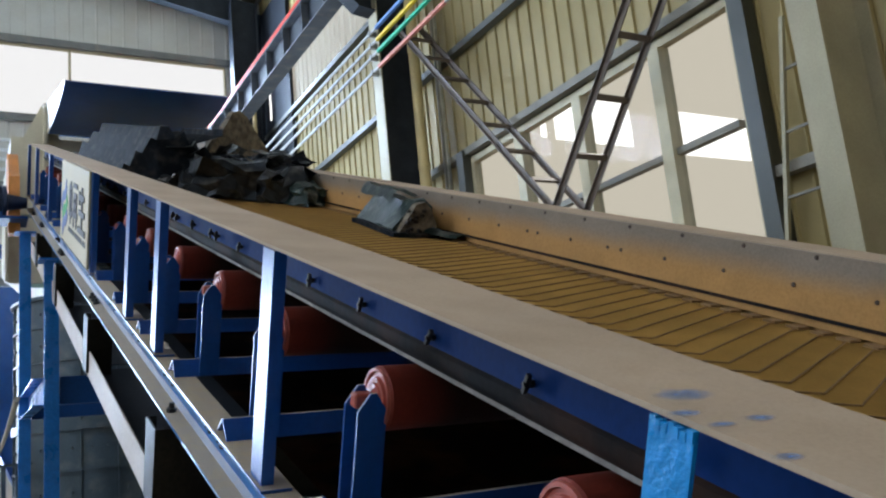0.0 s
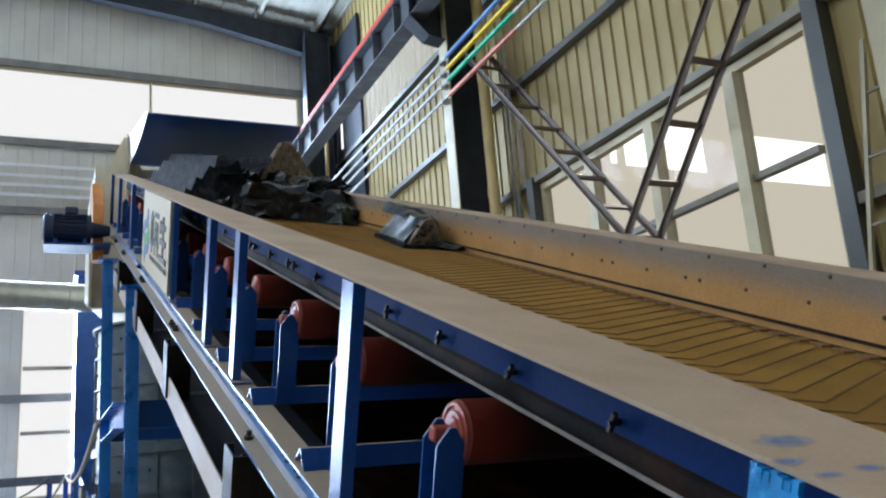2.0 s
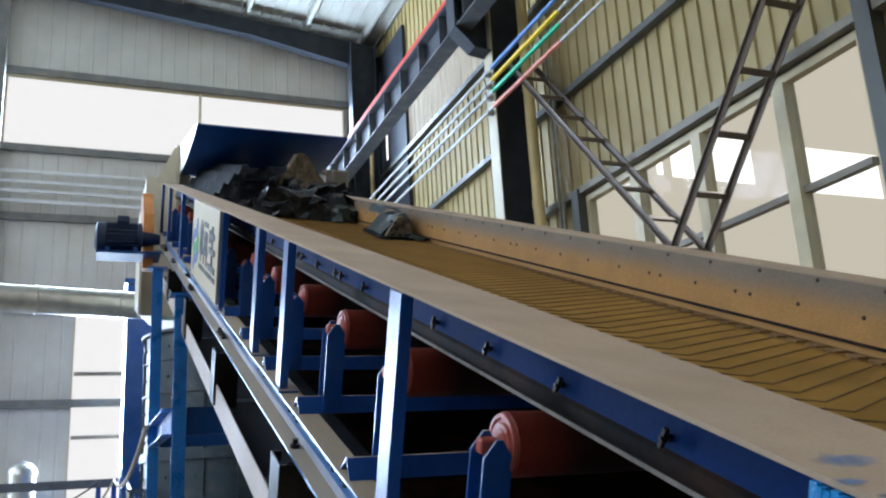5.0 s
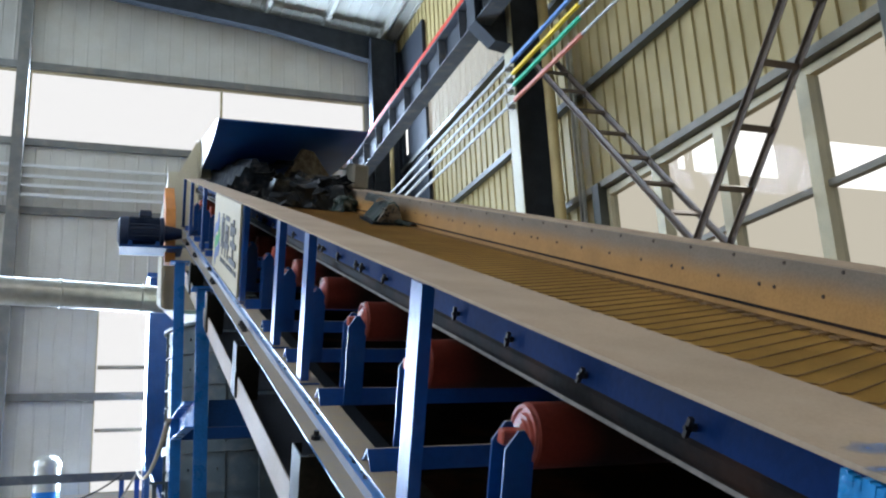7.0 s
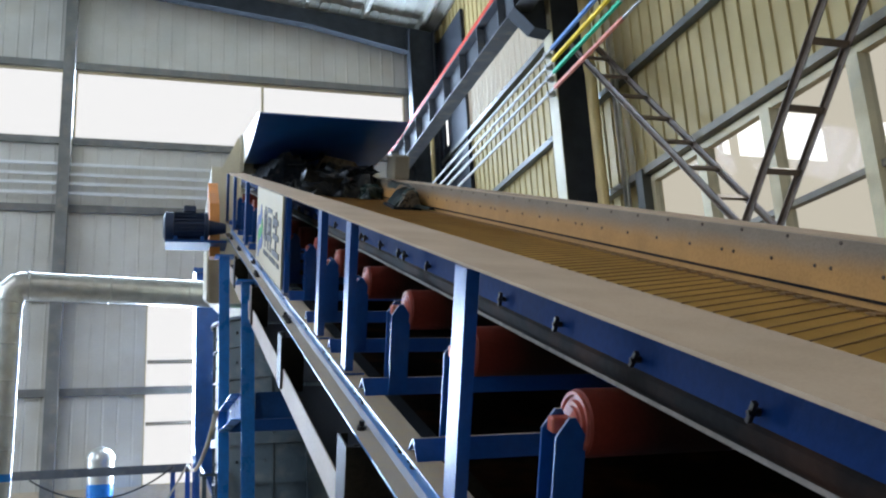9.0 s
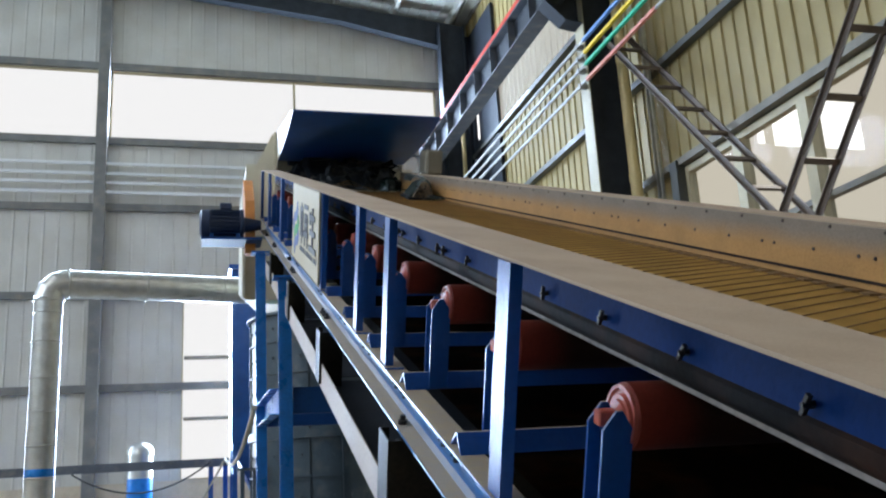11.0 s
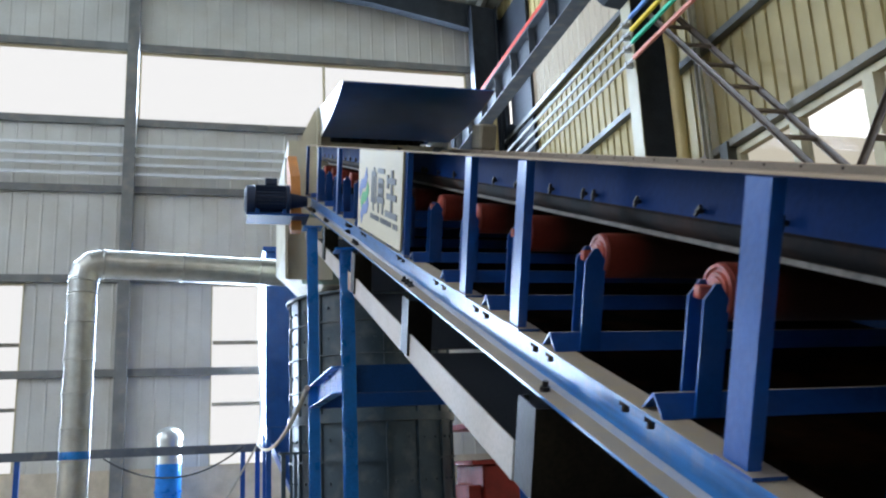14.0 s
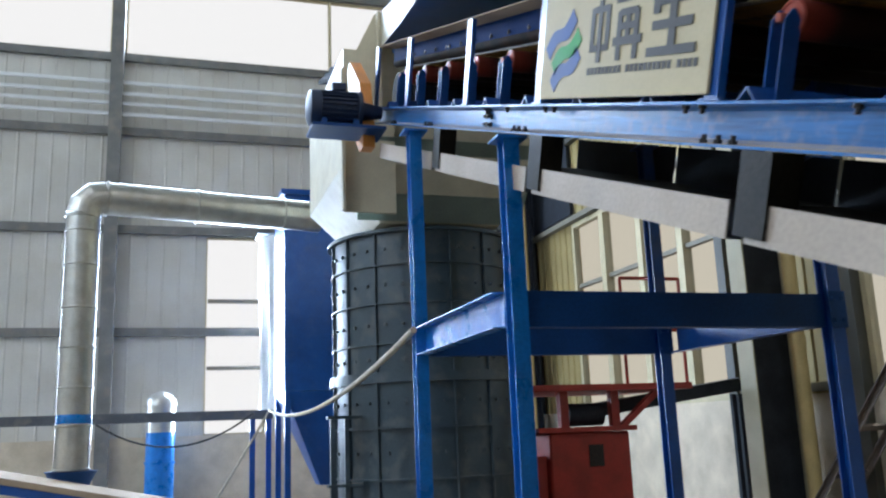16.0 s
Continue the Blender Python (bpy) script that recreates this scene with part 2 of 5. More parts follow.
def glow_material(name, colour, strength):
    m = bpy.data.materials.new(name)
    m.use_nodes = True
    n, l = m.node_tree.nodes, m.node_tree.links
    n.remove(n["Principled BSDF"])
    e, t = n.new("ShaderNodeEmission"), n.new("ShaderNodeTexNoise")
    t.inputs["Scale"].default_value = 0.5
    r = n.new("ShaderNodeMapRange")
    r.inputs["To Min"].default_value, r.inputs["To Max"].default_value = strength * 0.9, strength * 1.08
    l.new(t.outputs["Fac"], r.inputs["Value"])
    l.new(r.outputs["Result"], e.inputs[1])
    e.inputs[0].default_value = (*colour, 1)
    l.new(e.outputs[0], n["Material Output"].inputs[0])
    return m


def blend_across(name, axis, lo, hi, first, second, rough, wobble=0.06, spec=0.2):
    """Two colours that meet in an uneven line: first below lo on the thing's own axis, second above hi."""
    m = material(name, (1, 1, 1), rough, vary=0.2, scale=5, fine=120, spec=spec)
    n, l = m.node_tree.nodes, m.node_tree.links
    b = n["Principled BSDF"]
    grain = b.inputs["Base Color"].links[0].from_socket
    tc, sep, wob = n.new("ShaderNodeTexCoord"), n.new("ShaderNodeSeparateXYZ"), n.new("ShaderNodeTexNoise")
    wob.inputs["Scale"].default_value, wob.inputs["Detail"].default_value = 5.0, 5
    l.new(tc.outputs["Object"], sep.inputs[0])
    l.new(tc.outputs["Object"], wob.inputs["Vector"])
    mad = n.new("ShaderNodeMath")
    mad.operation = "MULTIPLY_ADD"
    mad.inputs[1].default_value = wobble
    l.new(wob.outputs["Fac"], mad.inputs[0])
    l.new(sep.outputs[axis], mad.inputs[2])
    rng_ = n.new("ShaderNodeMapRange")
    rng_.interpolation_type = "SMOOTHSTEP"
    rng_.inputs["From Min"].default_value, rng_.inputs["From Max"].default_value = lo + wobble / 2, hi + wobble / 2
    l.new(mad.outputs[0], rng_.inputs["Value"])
    tone, tint = n.new("ShaderNodeMix"), n.new("ShaderNodeMix")
    tone.data_type = tint.data_type = "RGBA"
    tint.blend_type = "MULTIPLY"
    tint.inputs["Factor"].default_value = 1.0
    tone.inputs["A"].default_value, tone.inputs["B"].default_value = (*first, 1), (*second, 1)
    l.new(rng_.outputs["Result"], tone.inputs["Factor"])
    l.new(tone.outputs["Result"], tint.inputs["A"])
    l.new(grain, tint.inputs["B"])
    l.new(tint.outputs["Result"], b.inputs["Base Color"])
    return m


def smear_material():
    """Wiped paint, thin and blotchy, gone at its rim."""
    m = bpy.data.materials.new("wiped_blue_paint")
    m.use_nodes = True
    n, l = m.node_tree.nodes, m.node_tree.links
    b = n["Principled BSDF"]
    b.inputs["Base Color"].default_value, b.inputs["Roughness"].default_value = (0.20, 0.33, 0.58, 1), 0.7
    tc, sub, ln = n.new("ShaderNodeTexCoord"), n.new("ShaderNodeVectorMath"), n.new("ShaderNodeVectorMath")
    sub.operation, ln.operation = "SUBTRACT", "LENGTH"
    sub.inputs[1].default_value = (0.5, 0.5, 0.5)
    flat = n.new("ShaderNodeVectorMath")
    flat.operation = "MULTIPLY"
    flat.inputs[1].default_value = (1, 1, 0)
    t = n.new("ShaderNodeTexNoise")
    t.inputs["Scale"].default_value, t.inputs["Detail"].default_value = 45.0, 4
    l.new(tc.outputs["Object"], t.inputs["Vector"])
    l.new(tc.outputs["Generated"], sub.inputs[0])
    l.new(sub.outputs[0], flat.inputs[0])
    l.new(flat.outputs[0], ln.inputs[0])
    away, mul = n.new("ShaderNodeMapRange"), n.new("ShaderNodeMath")
    away.inputs["From Min"].default_value, away.inputs["From Max"].default_value = 0.5, 0.1
    away.inputs["To Max"].default_value = 0.8
    l.new(ln.outputs["Value"], away.inputs["Value"])
    mul.operation, mul.use_clamp = "MULTIPLY", True
    l.new(away.outputs["Result"], mul.inputs[0])
    l.new(t.outputs["Fac"], mul.inputs[1])
    l.new(mul.outputs[0], b.inputs["Alpha"])
    return m


LINER = blend_across("rusty_liner", "Z", 1.175, 1.275, (0.50, 0.27, 0.09), (0.27, 0.215, 0.16), 0.8)
# roller darkens inward: shade under the belt put into the colour
ROLLER_RED = blend_across("inward_shaded_roller_red", "X", 0.79, 0.93, (0.24, 0.037, 0.022), (0.036, 0.016, 0.012), 0.55)
SMEAR = smear_material()
GLASS = glass_material()
DAYLIGHT_PANEL = translucent_material()
OUTSIDE_GLOW = glow_material("glowing_outside_card", (0.95, 0.88, 0.73), 0.62)
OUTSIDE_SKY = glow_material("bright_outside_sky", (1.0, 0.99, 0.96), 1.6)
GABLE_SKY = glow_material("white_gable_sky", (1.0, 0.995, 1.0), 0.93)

# ---- mesh helpers ----


def part(name, bm, mat, parent=None, label="", smooth=False):
    me = bpy.data.meshes.new(name)
    bmesh.ops.recalc_face_normals(bm, faces=bm.faces[:])
    bm.to_mesh(me)
    bm.free()
    if smooth:
        for p in me.polygons:
            p.use_smooth = True
        me.set_sharp_from_angle(angle=radians(35))
    if mat:
        me.materials.append(mat)
    ob = new(name, me)
    if parent:
        ob.parent = parent
    if label:
        ob["label"] = label
    return ob


def share(name, source, parent, m):
    """Another piece on the same mesh."""
    ob = new(name, source.data)
    ob.parent = parent
    ob.matrix_basis = m
    return ob


def thing(name, label, category, m=None, group=""):
    ob = new(name)
    ob.empty_display_size = 0.1
    if m is not None:
        ob.matrix_basis = m
    return tagged(ob, label, category, group)


def bx(bm, x0, x1, y0, y1, z0, z1, m=None, bevel=0.0):
    vs = [bm.verts.new(Vector((x, y, z))) for x in (x0, x1) for y in (y0, y1) for z in (z0, z1)]
    if m is not None:
        for v in vs:
            v.co = m @ v.co
    fs = [bm.faces.new([vs[i] for i in q]) for q in ((0, 1, 3, 2), (4, 6, 7, 5), (0, 4, 5, 1), (2, 3, 7, 6), (0, 2, 6, 4), (1, 5, 7, 3))]
    if bevel:
        es = list({e for f in fs for e in f.edges})
        bmesh.ops.bevel(bm, geom=es, offset=bevel, segments=1, affect="EDGES")
    return bm


def box(x0, x1, y0, y1, z0, z1, bevel=0.0):
    return bx(bmesh.new(), x0, x1, y0, y1, z0, z1, None, bevel)


def prism(bm, pts, axis, a0, a1):
    """A polygon drawn out along x, y or z; pts are the other two coordinates in order."""
    def at(p, a):
        return {"x": (a, p[0], p[1]), "y": (p[0], a, p[1]), "z": (p[0], p[1], a)}[axis]
    lo, hi = [bm.verts.new(at(p, a0)) for p in pts], [bm.verts.new(at(p, a1)) for p in pts]
    bm.faces.new(lo)
    bm.faces.new(hi[::-1])
    for i in range(len(pts)):
        k = (i + 1) % len(pts)
        bm.faces.new([lo[i], hi[i], hi[k], lo[k]])
    return bm


def tube(bm, p0, p1, r, seg=16, r2=None, caps=True):
    p0, p1 = Vector(p0), Vector(p1)
    d = p1 - p0
    q = d.to_track_quat("Z", "Y")
    r2 = r if r2 is None else r2
    rings = []
    for p, rad in ((p0, r), (p1, r2)):
        rings.append([bm.verts.new(p + q @ Vector((rad * math.cos(2 * math.pi * i / seg), rad * math.sin(2 * math.pi * i / seg), 0))) for i in range(seg)])
    for i in range(seg):
        k = (i + 1) % seg
        bm.faces.new([rings[0][i], rings[0][k], rings[1][k], rings[1][i]])
    if caps:
        bm.faces.new(rings[0][::-1])
        bm.faces.new(rings[1])
    return bm


def lathe(bm, profile, seg=32, m=None):
    """(radius, height) pairs turned round the z axis."""
    rings = []
    for r, z in profile:
        rings.append([bm.verts.new(((m or Matrix()) @ Vector((r * math.cos(2 * math.pi * i / seg), r * math.sin(2 * math.pi * i / seg), z)))) for i in range(seg)])
    for a, b in zip(rings, rings[1:]):
        for i in range(seg):
            k = (i + 1) % seg
            bm.faces.new([a[i], a[k], b[k], b[i]])
    bm.faces.new(rings[0][::-1])
    bm.faces.new(rings[-1])
    return bm


def pipe_curve(bm, pts, r, seg=8):
    """A round bar along a line of points."""
    pts = [Vector(p) for p in pts]
    rings = []
    for i, p in enumerate(pts):
        d = (pts[min(i + 1, len(pts) - 1)] - pts[max(i - 1, 0)]).normalized()
        q = d.to_track_quat("Z", "Y")
        rings.append([bm.verts.new(p + q @ Vector((r * math.cos(2 * math.pi * k / seg), r * math.sin(2 * math.pi * k / seg), 0))) for k in range(seg)])
    for a, b in zip(rings, rings[1:]):
        for k in range(seg):
            j = (k + 1) % seg
            bm.faces.new([a[k], a[j], b[j], b[k]])
    bm.faces.new(rings[0][::-1])
    bm.faces.new(rings[-1])
    return bm


def ribbed(bm, plane, at, into, u0, u1, z0, z1, pitch=0.25, depth=0.025):
    """Profiled steel sheet: flat pans with narrow raised ribs, standing in the plane x = at or y = at, ribs towards into."""
    us = []
    n0 = math.ceil(u0 / pitch)
    line = [(u0, 0)]
    for k in range(n0, int(u1 / pitch) + 1):
        c = k * pitch
        if c - 0.03 > u0 and c + 0.03 < u1:
            line += [(c - 0.026, 0), (c - 0.012, depth), (c + 0.012, depth), (c + 0.026, 0)]
    line.append((u1, 0))

    def v(u, d, z):
        return bm.verts.new((at + into * d, u, z) if plane == "x" else (u, at + into * d, z))
    lo, hi = [v(u, d, z0) for u, d in line], [v(u, d, z1) for u, d in line]
    for i in range(len(line) - 1):
        bm.faces.new([lo[i], lo[i + 1], hi[i + 1], hi[i]])
    # the back sheet gives the wall its thickness
    back = [v(u, -0.12, z) for u, z in ((u0, z0), (u1, z0), (u1, z1), (u0, z1))]
    bm.faces.new(back)
    for a, b, c, d in ((lo[0], back[0], back[3], hi[0]), (lo[-1], hi[-1], back[2], back[1])):
        bm.faces.new([a, b, c, d])
    bm.faces.new([*lo, back[1], back[0]])
    bm.faces.new([*hi, back[2], back[3]])
    return bm


def structure(ob, label, category):
    return tagged(ob, label, category, kind="structure")


# ---- the hall ----
structure(part("floor", box(-14.2, 7.2, -10.2, 20.4, -0.2, 0.0), FLOOR), "dusty grey concrete hall floor", "floor")
structure(part("ground", box(-80, 80, -80, 100, -0.5, -0.21), FLOOR), "pale concrete yard outside the hall", "ground")

# back wall: two bands of glazing under the eaves, tall windows below
bm = bmesh.new()
for u0, u1, z0, z1 in ((-14, 6.6, 10.9, 14.2), (-14, -7.6, 9.25, 10.9), (-2.3, -2.03, 9.25, 10.9), (5.65, 6.6, 9.25, 10.9), (-14, 6.6, 5.52, 9.25),
                       (-14, -5.3, 1.68, 5.52), (-4.13, -0.39, 1.68, 5.52), (0.74, 6.6, 1.68, 5.52)):
    ribbed(bm, "y", 19.82, -1, u0, u1, z0, z1, 0.3, 0.014)
structure(part("wall_back", bm, WALL_BACK), "pale profiled steel cladding wall with high window bands", "wall")
structure(part("plinth_back", box(-14, 6.6, 19.74, 19.98, 0, 1.68), PLINTH), "dirty whitewashed masonry plinth", "wall")

# side wall with the wide window
bm = bmesh.new()
for u0, u1, z0, z1 in ((-10, 20, 10.9, 13.4), (-10, 12.0, 5.5, 10.9), (12.0, 20, 5.5, 9.05), (18.2, 20, 9.05, 10.9), (-10, 5.35, 1.85, 5.5), (10.38, 12.9, 1.85, 5.5), (17.7, 20, 1.85, 5.5)):
    ribbed(bm, "x", 6.6, -1, u0, u1, z0, z1, 0.27)
structure(part("wall_side", bm, WALL), "yellowed cream profiled steel cladding wall", "wall")
bm = bmesh.new()
ribbed(bm, "x", 6.6, -1, 12.0, 18.2, 9.05, 10.9, 0.27)
structure(part("daylight_panel", bm, DAYLIGHT_PANEL), "translucent ribbed daylight panel in the cladding", "wall panel")
structure(part("plinth_side", box(6.5, 6.74, -10, 20, 0, 1.85), PLINTH), "stained whitewashed masonry plinth", "wall")
for name, b in (("wall_far_side", box(-14.2, -14.0, -10, 20, 0, 14.2)), ("wall_front", box(-14, 6.6, -10.2, -10.0, 0, 14.2))):
    structure(part(name, b, WALL_BACK), "pale steel cladding wall", "wall")

# roof sheet with purlins
bm = bmesh.new()
for k in range(84):
    x0 = -14.2 + k * 0.25
    x1 = x0 + 0.25
    z0, z1 = 12.75 + (6.6 - x0) * 0.1, 12.75 + (6.6 - x1) * 0.1
    prism(bm, [(x0, z0), (x0 + 0.2, z0 - 0.02), (x0 + 0.21, z0 - 0.06), (x1, z1 - 0.03), (x1, z1 + 0.1), (x0, z0 + 0.1)], "y", -10.2, 20.2)
for k in range(14):
    x0 = 6.0 - k * 1.45
    z0 = 12.75 + (6.6 - x0) * 0.1
    bx(bm, x0, x0 + 0.07, -10, 19.8, z0 - 0.25, z0 - 0.04)
structure(part("ceiling", bm, ROOF), "pale ribbed roof sheeting on thin purlins", "ceiling")

# roof frames: tapered rafters
for y in (19.35, 11.4, 4.2, -3.0):
    bm = bmesh.new()
    prism(bm, [(6.3, 11.75), (6.3, 12.5), (-14, 14.5), (-14, 14.09), (3.2, 12.35)], "y", y - 0.01, y + 0.01)
    rafter = thing("roof_rafter", "dark painted tapered steel roof rafter", "rafter", None, "roof frames")
    part("web", bm, STEEL_DARK, rafter)
    part("bottom_flange", prism(bmesh.new(), [(6.3, 11.73), (3.2, 12.33), (-14, 14.03), (-14, 14.09), (3.2, 12.35), (6.3, 11.75)], "y", y - 0.12, y + 0.12), STEEL_DARK, rafter)

# girts
for y, z in ((19.7, 7.6), (19.7, 3.63), (19.7, 5.62), (19.7, 9.16), (19.7, 10.98)):
    structure(part("girt", box(-14, 6.3, y, y + 0.09, z - 0.08, z + 0.08), GABLE_STEEL), "grey steel wall girt", "girt")
for z, a, b in ((7.18, -10, 19.7), (5.58, -10, 19.7), (9.0, -10, 19.7), (1.93, 10.4, 12.9), (3.62, 4.0, 5.13)):
    structure(part("girt", box(6.44, 6.57, a, b, z - 0.05, z + 0.05), GIRT_DARK if z > 6 else RAIL_GREY), "grey steel wall girt", "girt")
for x in (-2.16, -7.5, -12.5):
    structure(part("wind_post", box(x - 0.12, x + 0.12, 19.46, 19.7, 0, 13.4), GABLE_STEEL), "grey steel wind post on the gable wall", "post")


# dark sheets added where the hall corner is unlit, its shade as colour
structure(part("corner_post", box(5.74, 6.55, 19.5, 19.68, 0, 12.3), STEEL_DARK), "dark upright standing in for the unlit gable corner", "post")
structure(part("corner_panel", box(6.49, 6.565, 17.6, 19.45, 5.7, 12.2), STEEL_DARK), "dark sheet standing in for shade in the hall corner", "wall panel")
for y, h in ((5.22, 7.1), (10.46, 5.6), (12.78, 5.6)):
    structure(part("window_post", box(6.4, 6.56, y - 0.09, y + 0.09, 0, h), GIRT_DARK), "dark steel post beside the side window", "post")


def window(name, label, plane, at, u0, u1, z0, z1, mullions, rails, w=0.07):
    """A window: frame bars, mullions, rails and panes, all parts of one setting piece."""
    def b(ua, ub, za, zb, d0=-0.06, d1=0.05):
        return box(at + d0, at + d1, ua, ub, za, zb) if plane == "x" else box(ua, ub, at + d0, at + d1, za, zb)
    win = structure(thing(name, label, "window"), label, "window")
    for a in (b(u0, u1, z0, z0 + w), b(u0, u1, z1 - w, z1), b(u0, u0 + w, z0 + w, z1 - w), b(u1 - w, u1, z0 + w, z1 - w)):
        part("window_frame", a, FRAME, win)
    for u in mullions:
        part("mullion", b(u - w * 0.9, u + w * 0.9, z0 + w, z1 - w, -0.1, 0.06), FRAME, win)
    us = [u0 + w, *mullions, u1 - w]
    zs = [z0 + w, *rails, z1 - w]
    for ua, ub in zip(us, us[1:]):
        for z in rails:
            part("glazing_rail", b(ua + w * 0.9, ub - w * 0.9, z - 0.035, z + 0.035, -0.05, 0.05), RAIL_GREY, win)
        for za, zb in zip(zs, zs[1:]):
            p = part("pane", b(ua, ub, za, zb, -0.004, 0.004), GLASS, win)
            p.visible_shadow = False
    return win


window("window_1", "tall overexposed window in the gable wall", "y", 19.86, -0.39, 0.74, 1.68, 5.52, [], [2.94, 4.25], 0.025)
window("window_2", "tall overexposed window in the gable wall", "y", 19.86, -5.3, -4.13, 1.68, 5.52, [], [2.94, 4.25], 0.025)
window("window_3", "long glaring clerestory window band", "y", 19.86, -2.03, 5.65, 9.25, 10.9, [2.12], [], 0.025)
window("window_4", "long glaring clerestory window band", "y", 19.86, -7.6, -2.3, 9.25, 10.9, [-5.0], [], 0.025)
window("window_5", "wide side window with cream frames", "x", 6.6, 5.35, 10.38, 1.85, 5.5, [6.45, 7.82, 9.1], [4.24], 0.09)
window("window_6", "wide side window with cream frames", "x", 6.6, 12.9, 17.7, 1.85, 5.5, [13.9, 15.1, 16.4], [4.24], 0.09)

# outside: a glowing card for the neighbouring wall, brighter cards for sky
structure(part("backdrop_wall", box(8.2, 60, 26.0, 26.2, -0.2, 24.0), OUTSIDE_GLOW), "glowing pale card standing in for the hazy building outside", "backdrop")
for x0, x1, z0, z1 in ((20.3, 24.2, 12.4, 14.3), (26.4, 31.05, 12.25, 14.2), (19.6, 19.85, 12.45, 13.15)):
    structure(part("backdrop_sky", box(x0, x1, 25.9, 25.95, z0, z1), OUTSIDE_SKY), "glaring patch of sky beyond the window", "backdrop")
# glowing strip added in front of the corner panel; no gap is cut
structure(part("daylight_gap", box(6.475, 6.487, 18.95, 19.04, 9.3, 10.05), OUTSIDE_SKY), "narrow glowing strip standing in for a gap in the cladding", "gap")
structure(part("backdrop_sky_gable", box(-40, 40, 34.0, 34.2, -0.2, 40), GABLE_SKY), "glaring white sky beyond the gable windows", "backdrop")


def column(y, web, w=0.15, paint=COLUMN_PAINT, x0=5.65, x1=6.3, h=12.4):
    """H-section crane column with a corbel that carries the girder."""
    col = thing("steel_column", "cream painted steel crane column with a dark corbel", "column", pose(0, y, 0), "crane columns")
    part("flange", box(x0, x0 + 0.02, -w, w, 0, h), paint, col)
    part("flange", box(x1 - 0.02, x1, -w, w, 0, h), paint, col)
    part("web", box(x0 + 0.02, x1 - 0.02, -0.008, 0.008, 0, h), web, col, "web plate")
    bm = bmesh.new()
    prism(bm, [(x0 - 0.003, 9.1), (5.07, 9.1), (5.07, 8.5), (5.385, 8.2), (x0 - 0.003, 8.16)], "y", -0.012, 0.012)
    prism(bm, [(5.05, 9.1), (5.05, 8.49), (5.375, 8.18), (x0 - 0.003, 8.14), (x0 - 0.003, 8.16), (5.385, 8.2), (5.07, 8.5), (5.07, 9.1)], "y", -0.15, 0.15)
    part("corbel", bm, STEEL_DARK, col, "dark welded plate corbel")
    return col


# this web stands in backlight: its shade is put in as dark steel
column(11.4, STEEL_DARK)
column(4.0, COLUMN_PAINT, 0.13)
# column in the unlit corner: shade put into dark steel, flanges too
column(19.2, STEEL_DARK, paint=STEEL_DARK)
column(-3.1, COLUMN_PAINT)

# crane girder
girder = thing("crane_girder", "grey welded steel crane girder with a red rail", "girder", pose(5.23, 0, 8.51))
part("bottom_flange", box(-0.15, 0.15, -9.9, 19.4, 0, 0.02), STEEL_GREY, girder)
part("top_flange", box(-0.15, 0.15, -9.9, 19.4, 0.56, 0.58), STEEL_GREY, girder)
part("web", box(-0.008, 0.008, -9.9, 19.4, 0.02, 0.56), STEEL_DARK, girder)
stiff = part("stiffener", box(-0.14, -0.008, -0.006, 0.006, 0.02, 0.56), STEEL_GREY, girder)
stiff.matrix_basis = pose(0, -9.0, 0)
for k in range(1, 29):
    share("stiffener", stiff, girder, pose(0, -9.0 + k, 0))
part("rail", box(-0.16, -0.08, -9.9, 19.4, 0.585, 0.66), RAIL_RED, girder, "red painted crane rail")

# conductor bars on the column line
for x, z, mat, what in ((5.55, 7.76, BAR_BLUE, "blue"), (5.55, 7.56, BAR_YELLOW, "yellow"), (5.55, 7.37, BAR_GREEN, "green"), (5.55, 7.12, BAR_RED, "faded red")):
    bar = thing("conductor_bar", "crane conductor bar with a " + what + " sleeve", "conductor bar", pose(x, 0, z), "crane conductor bars")
    part("bar", box(-0.014, 0.014, 11.1, 19.3, -0.018, 0.018), WHITE_BAR, bar, "white conductor bar")
    part("sleeve", box(-0.022, 0.022, 9.0, 11.1, -0.025, 0.025), mat, bar)
    part("bar", box(-0.014, 0.014, -9.0, 9.0, -0.018, 0.018), WHITE_BAR, bar, "white conductor bar")
    part("insulator", box(-0.03, 0.099, 11.3, 11.36, -0.05, 0.04, 0.01), WHITE_BAR, bar)

# laced cross bracing between two columns
def lattice(name, y0, z0, y1, z1):
    """Two raking angles, one on each flange line of the columns, tied by flat rungs across."""
    length = math.hypot(y1 - y0, z1 - z0)
    br = thing(name, "rusty brown laced steel cross brace with rungs", "brace", Matrix.Translation((0, y0, z0)) @ pose(0, 0, 0, math.degrees(math.atan2(z1 - z0, y1 - y0)), 0, 0), "cross bracing")
    for x in (5.9, 6.35):
        bm = bmesh.new()
        bx(bm, x - 0.006, x + 0.006, 0, length, -0.04, 0.04)
        bx(bm, x - 0.04, x - 0.006, 0, length, -0.04, -0.03)
        part("chord", bm, LATTICE, br)
    rung = part("rung", box(5.908, 6.342, -0.034, 0.034, -0.022, 0.012), LATTICE, br)
    rung.matrix_basis = pose(0, 0.42, 0)
    for k in range(1, int(length / 0.68)):
        share("rung", rung, br, pose(0, 0.42 + k * 0.68, 0))
    return br


lattice("cross_brace", 4.25, 0.05, 11.2, 7.95)
lattice("cross_brace", 11.2, 0.13, 4.35, 7.55)

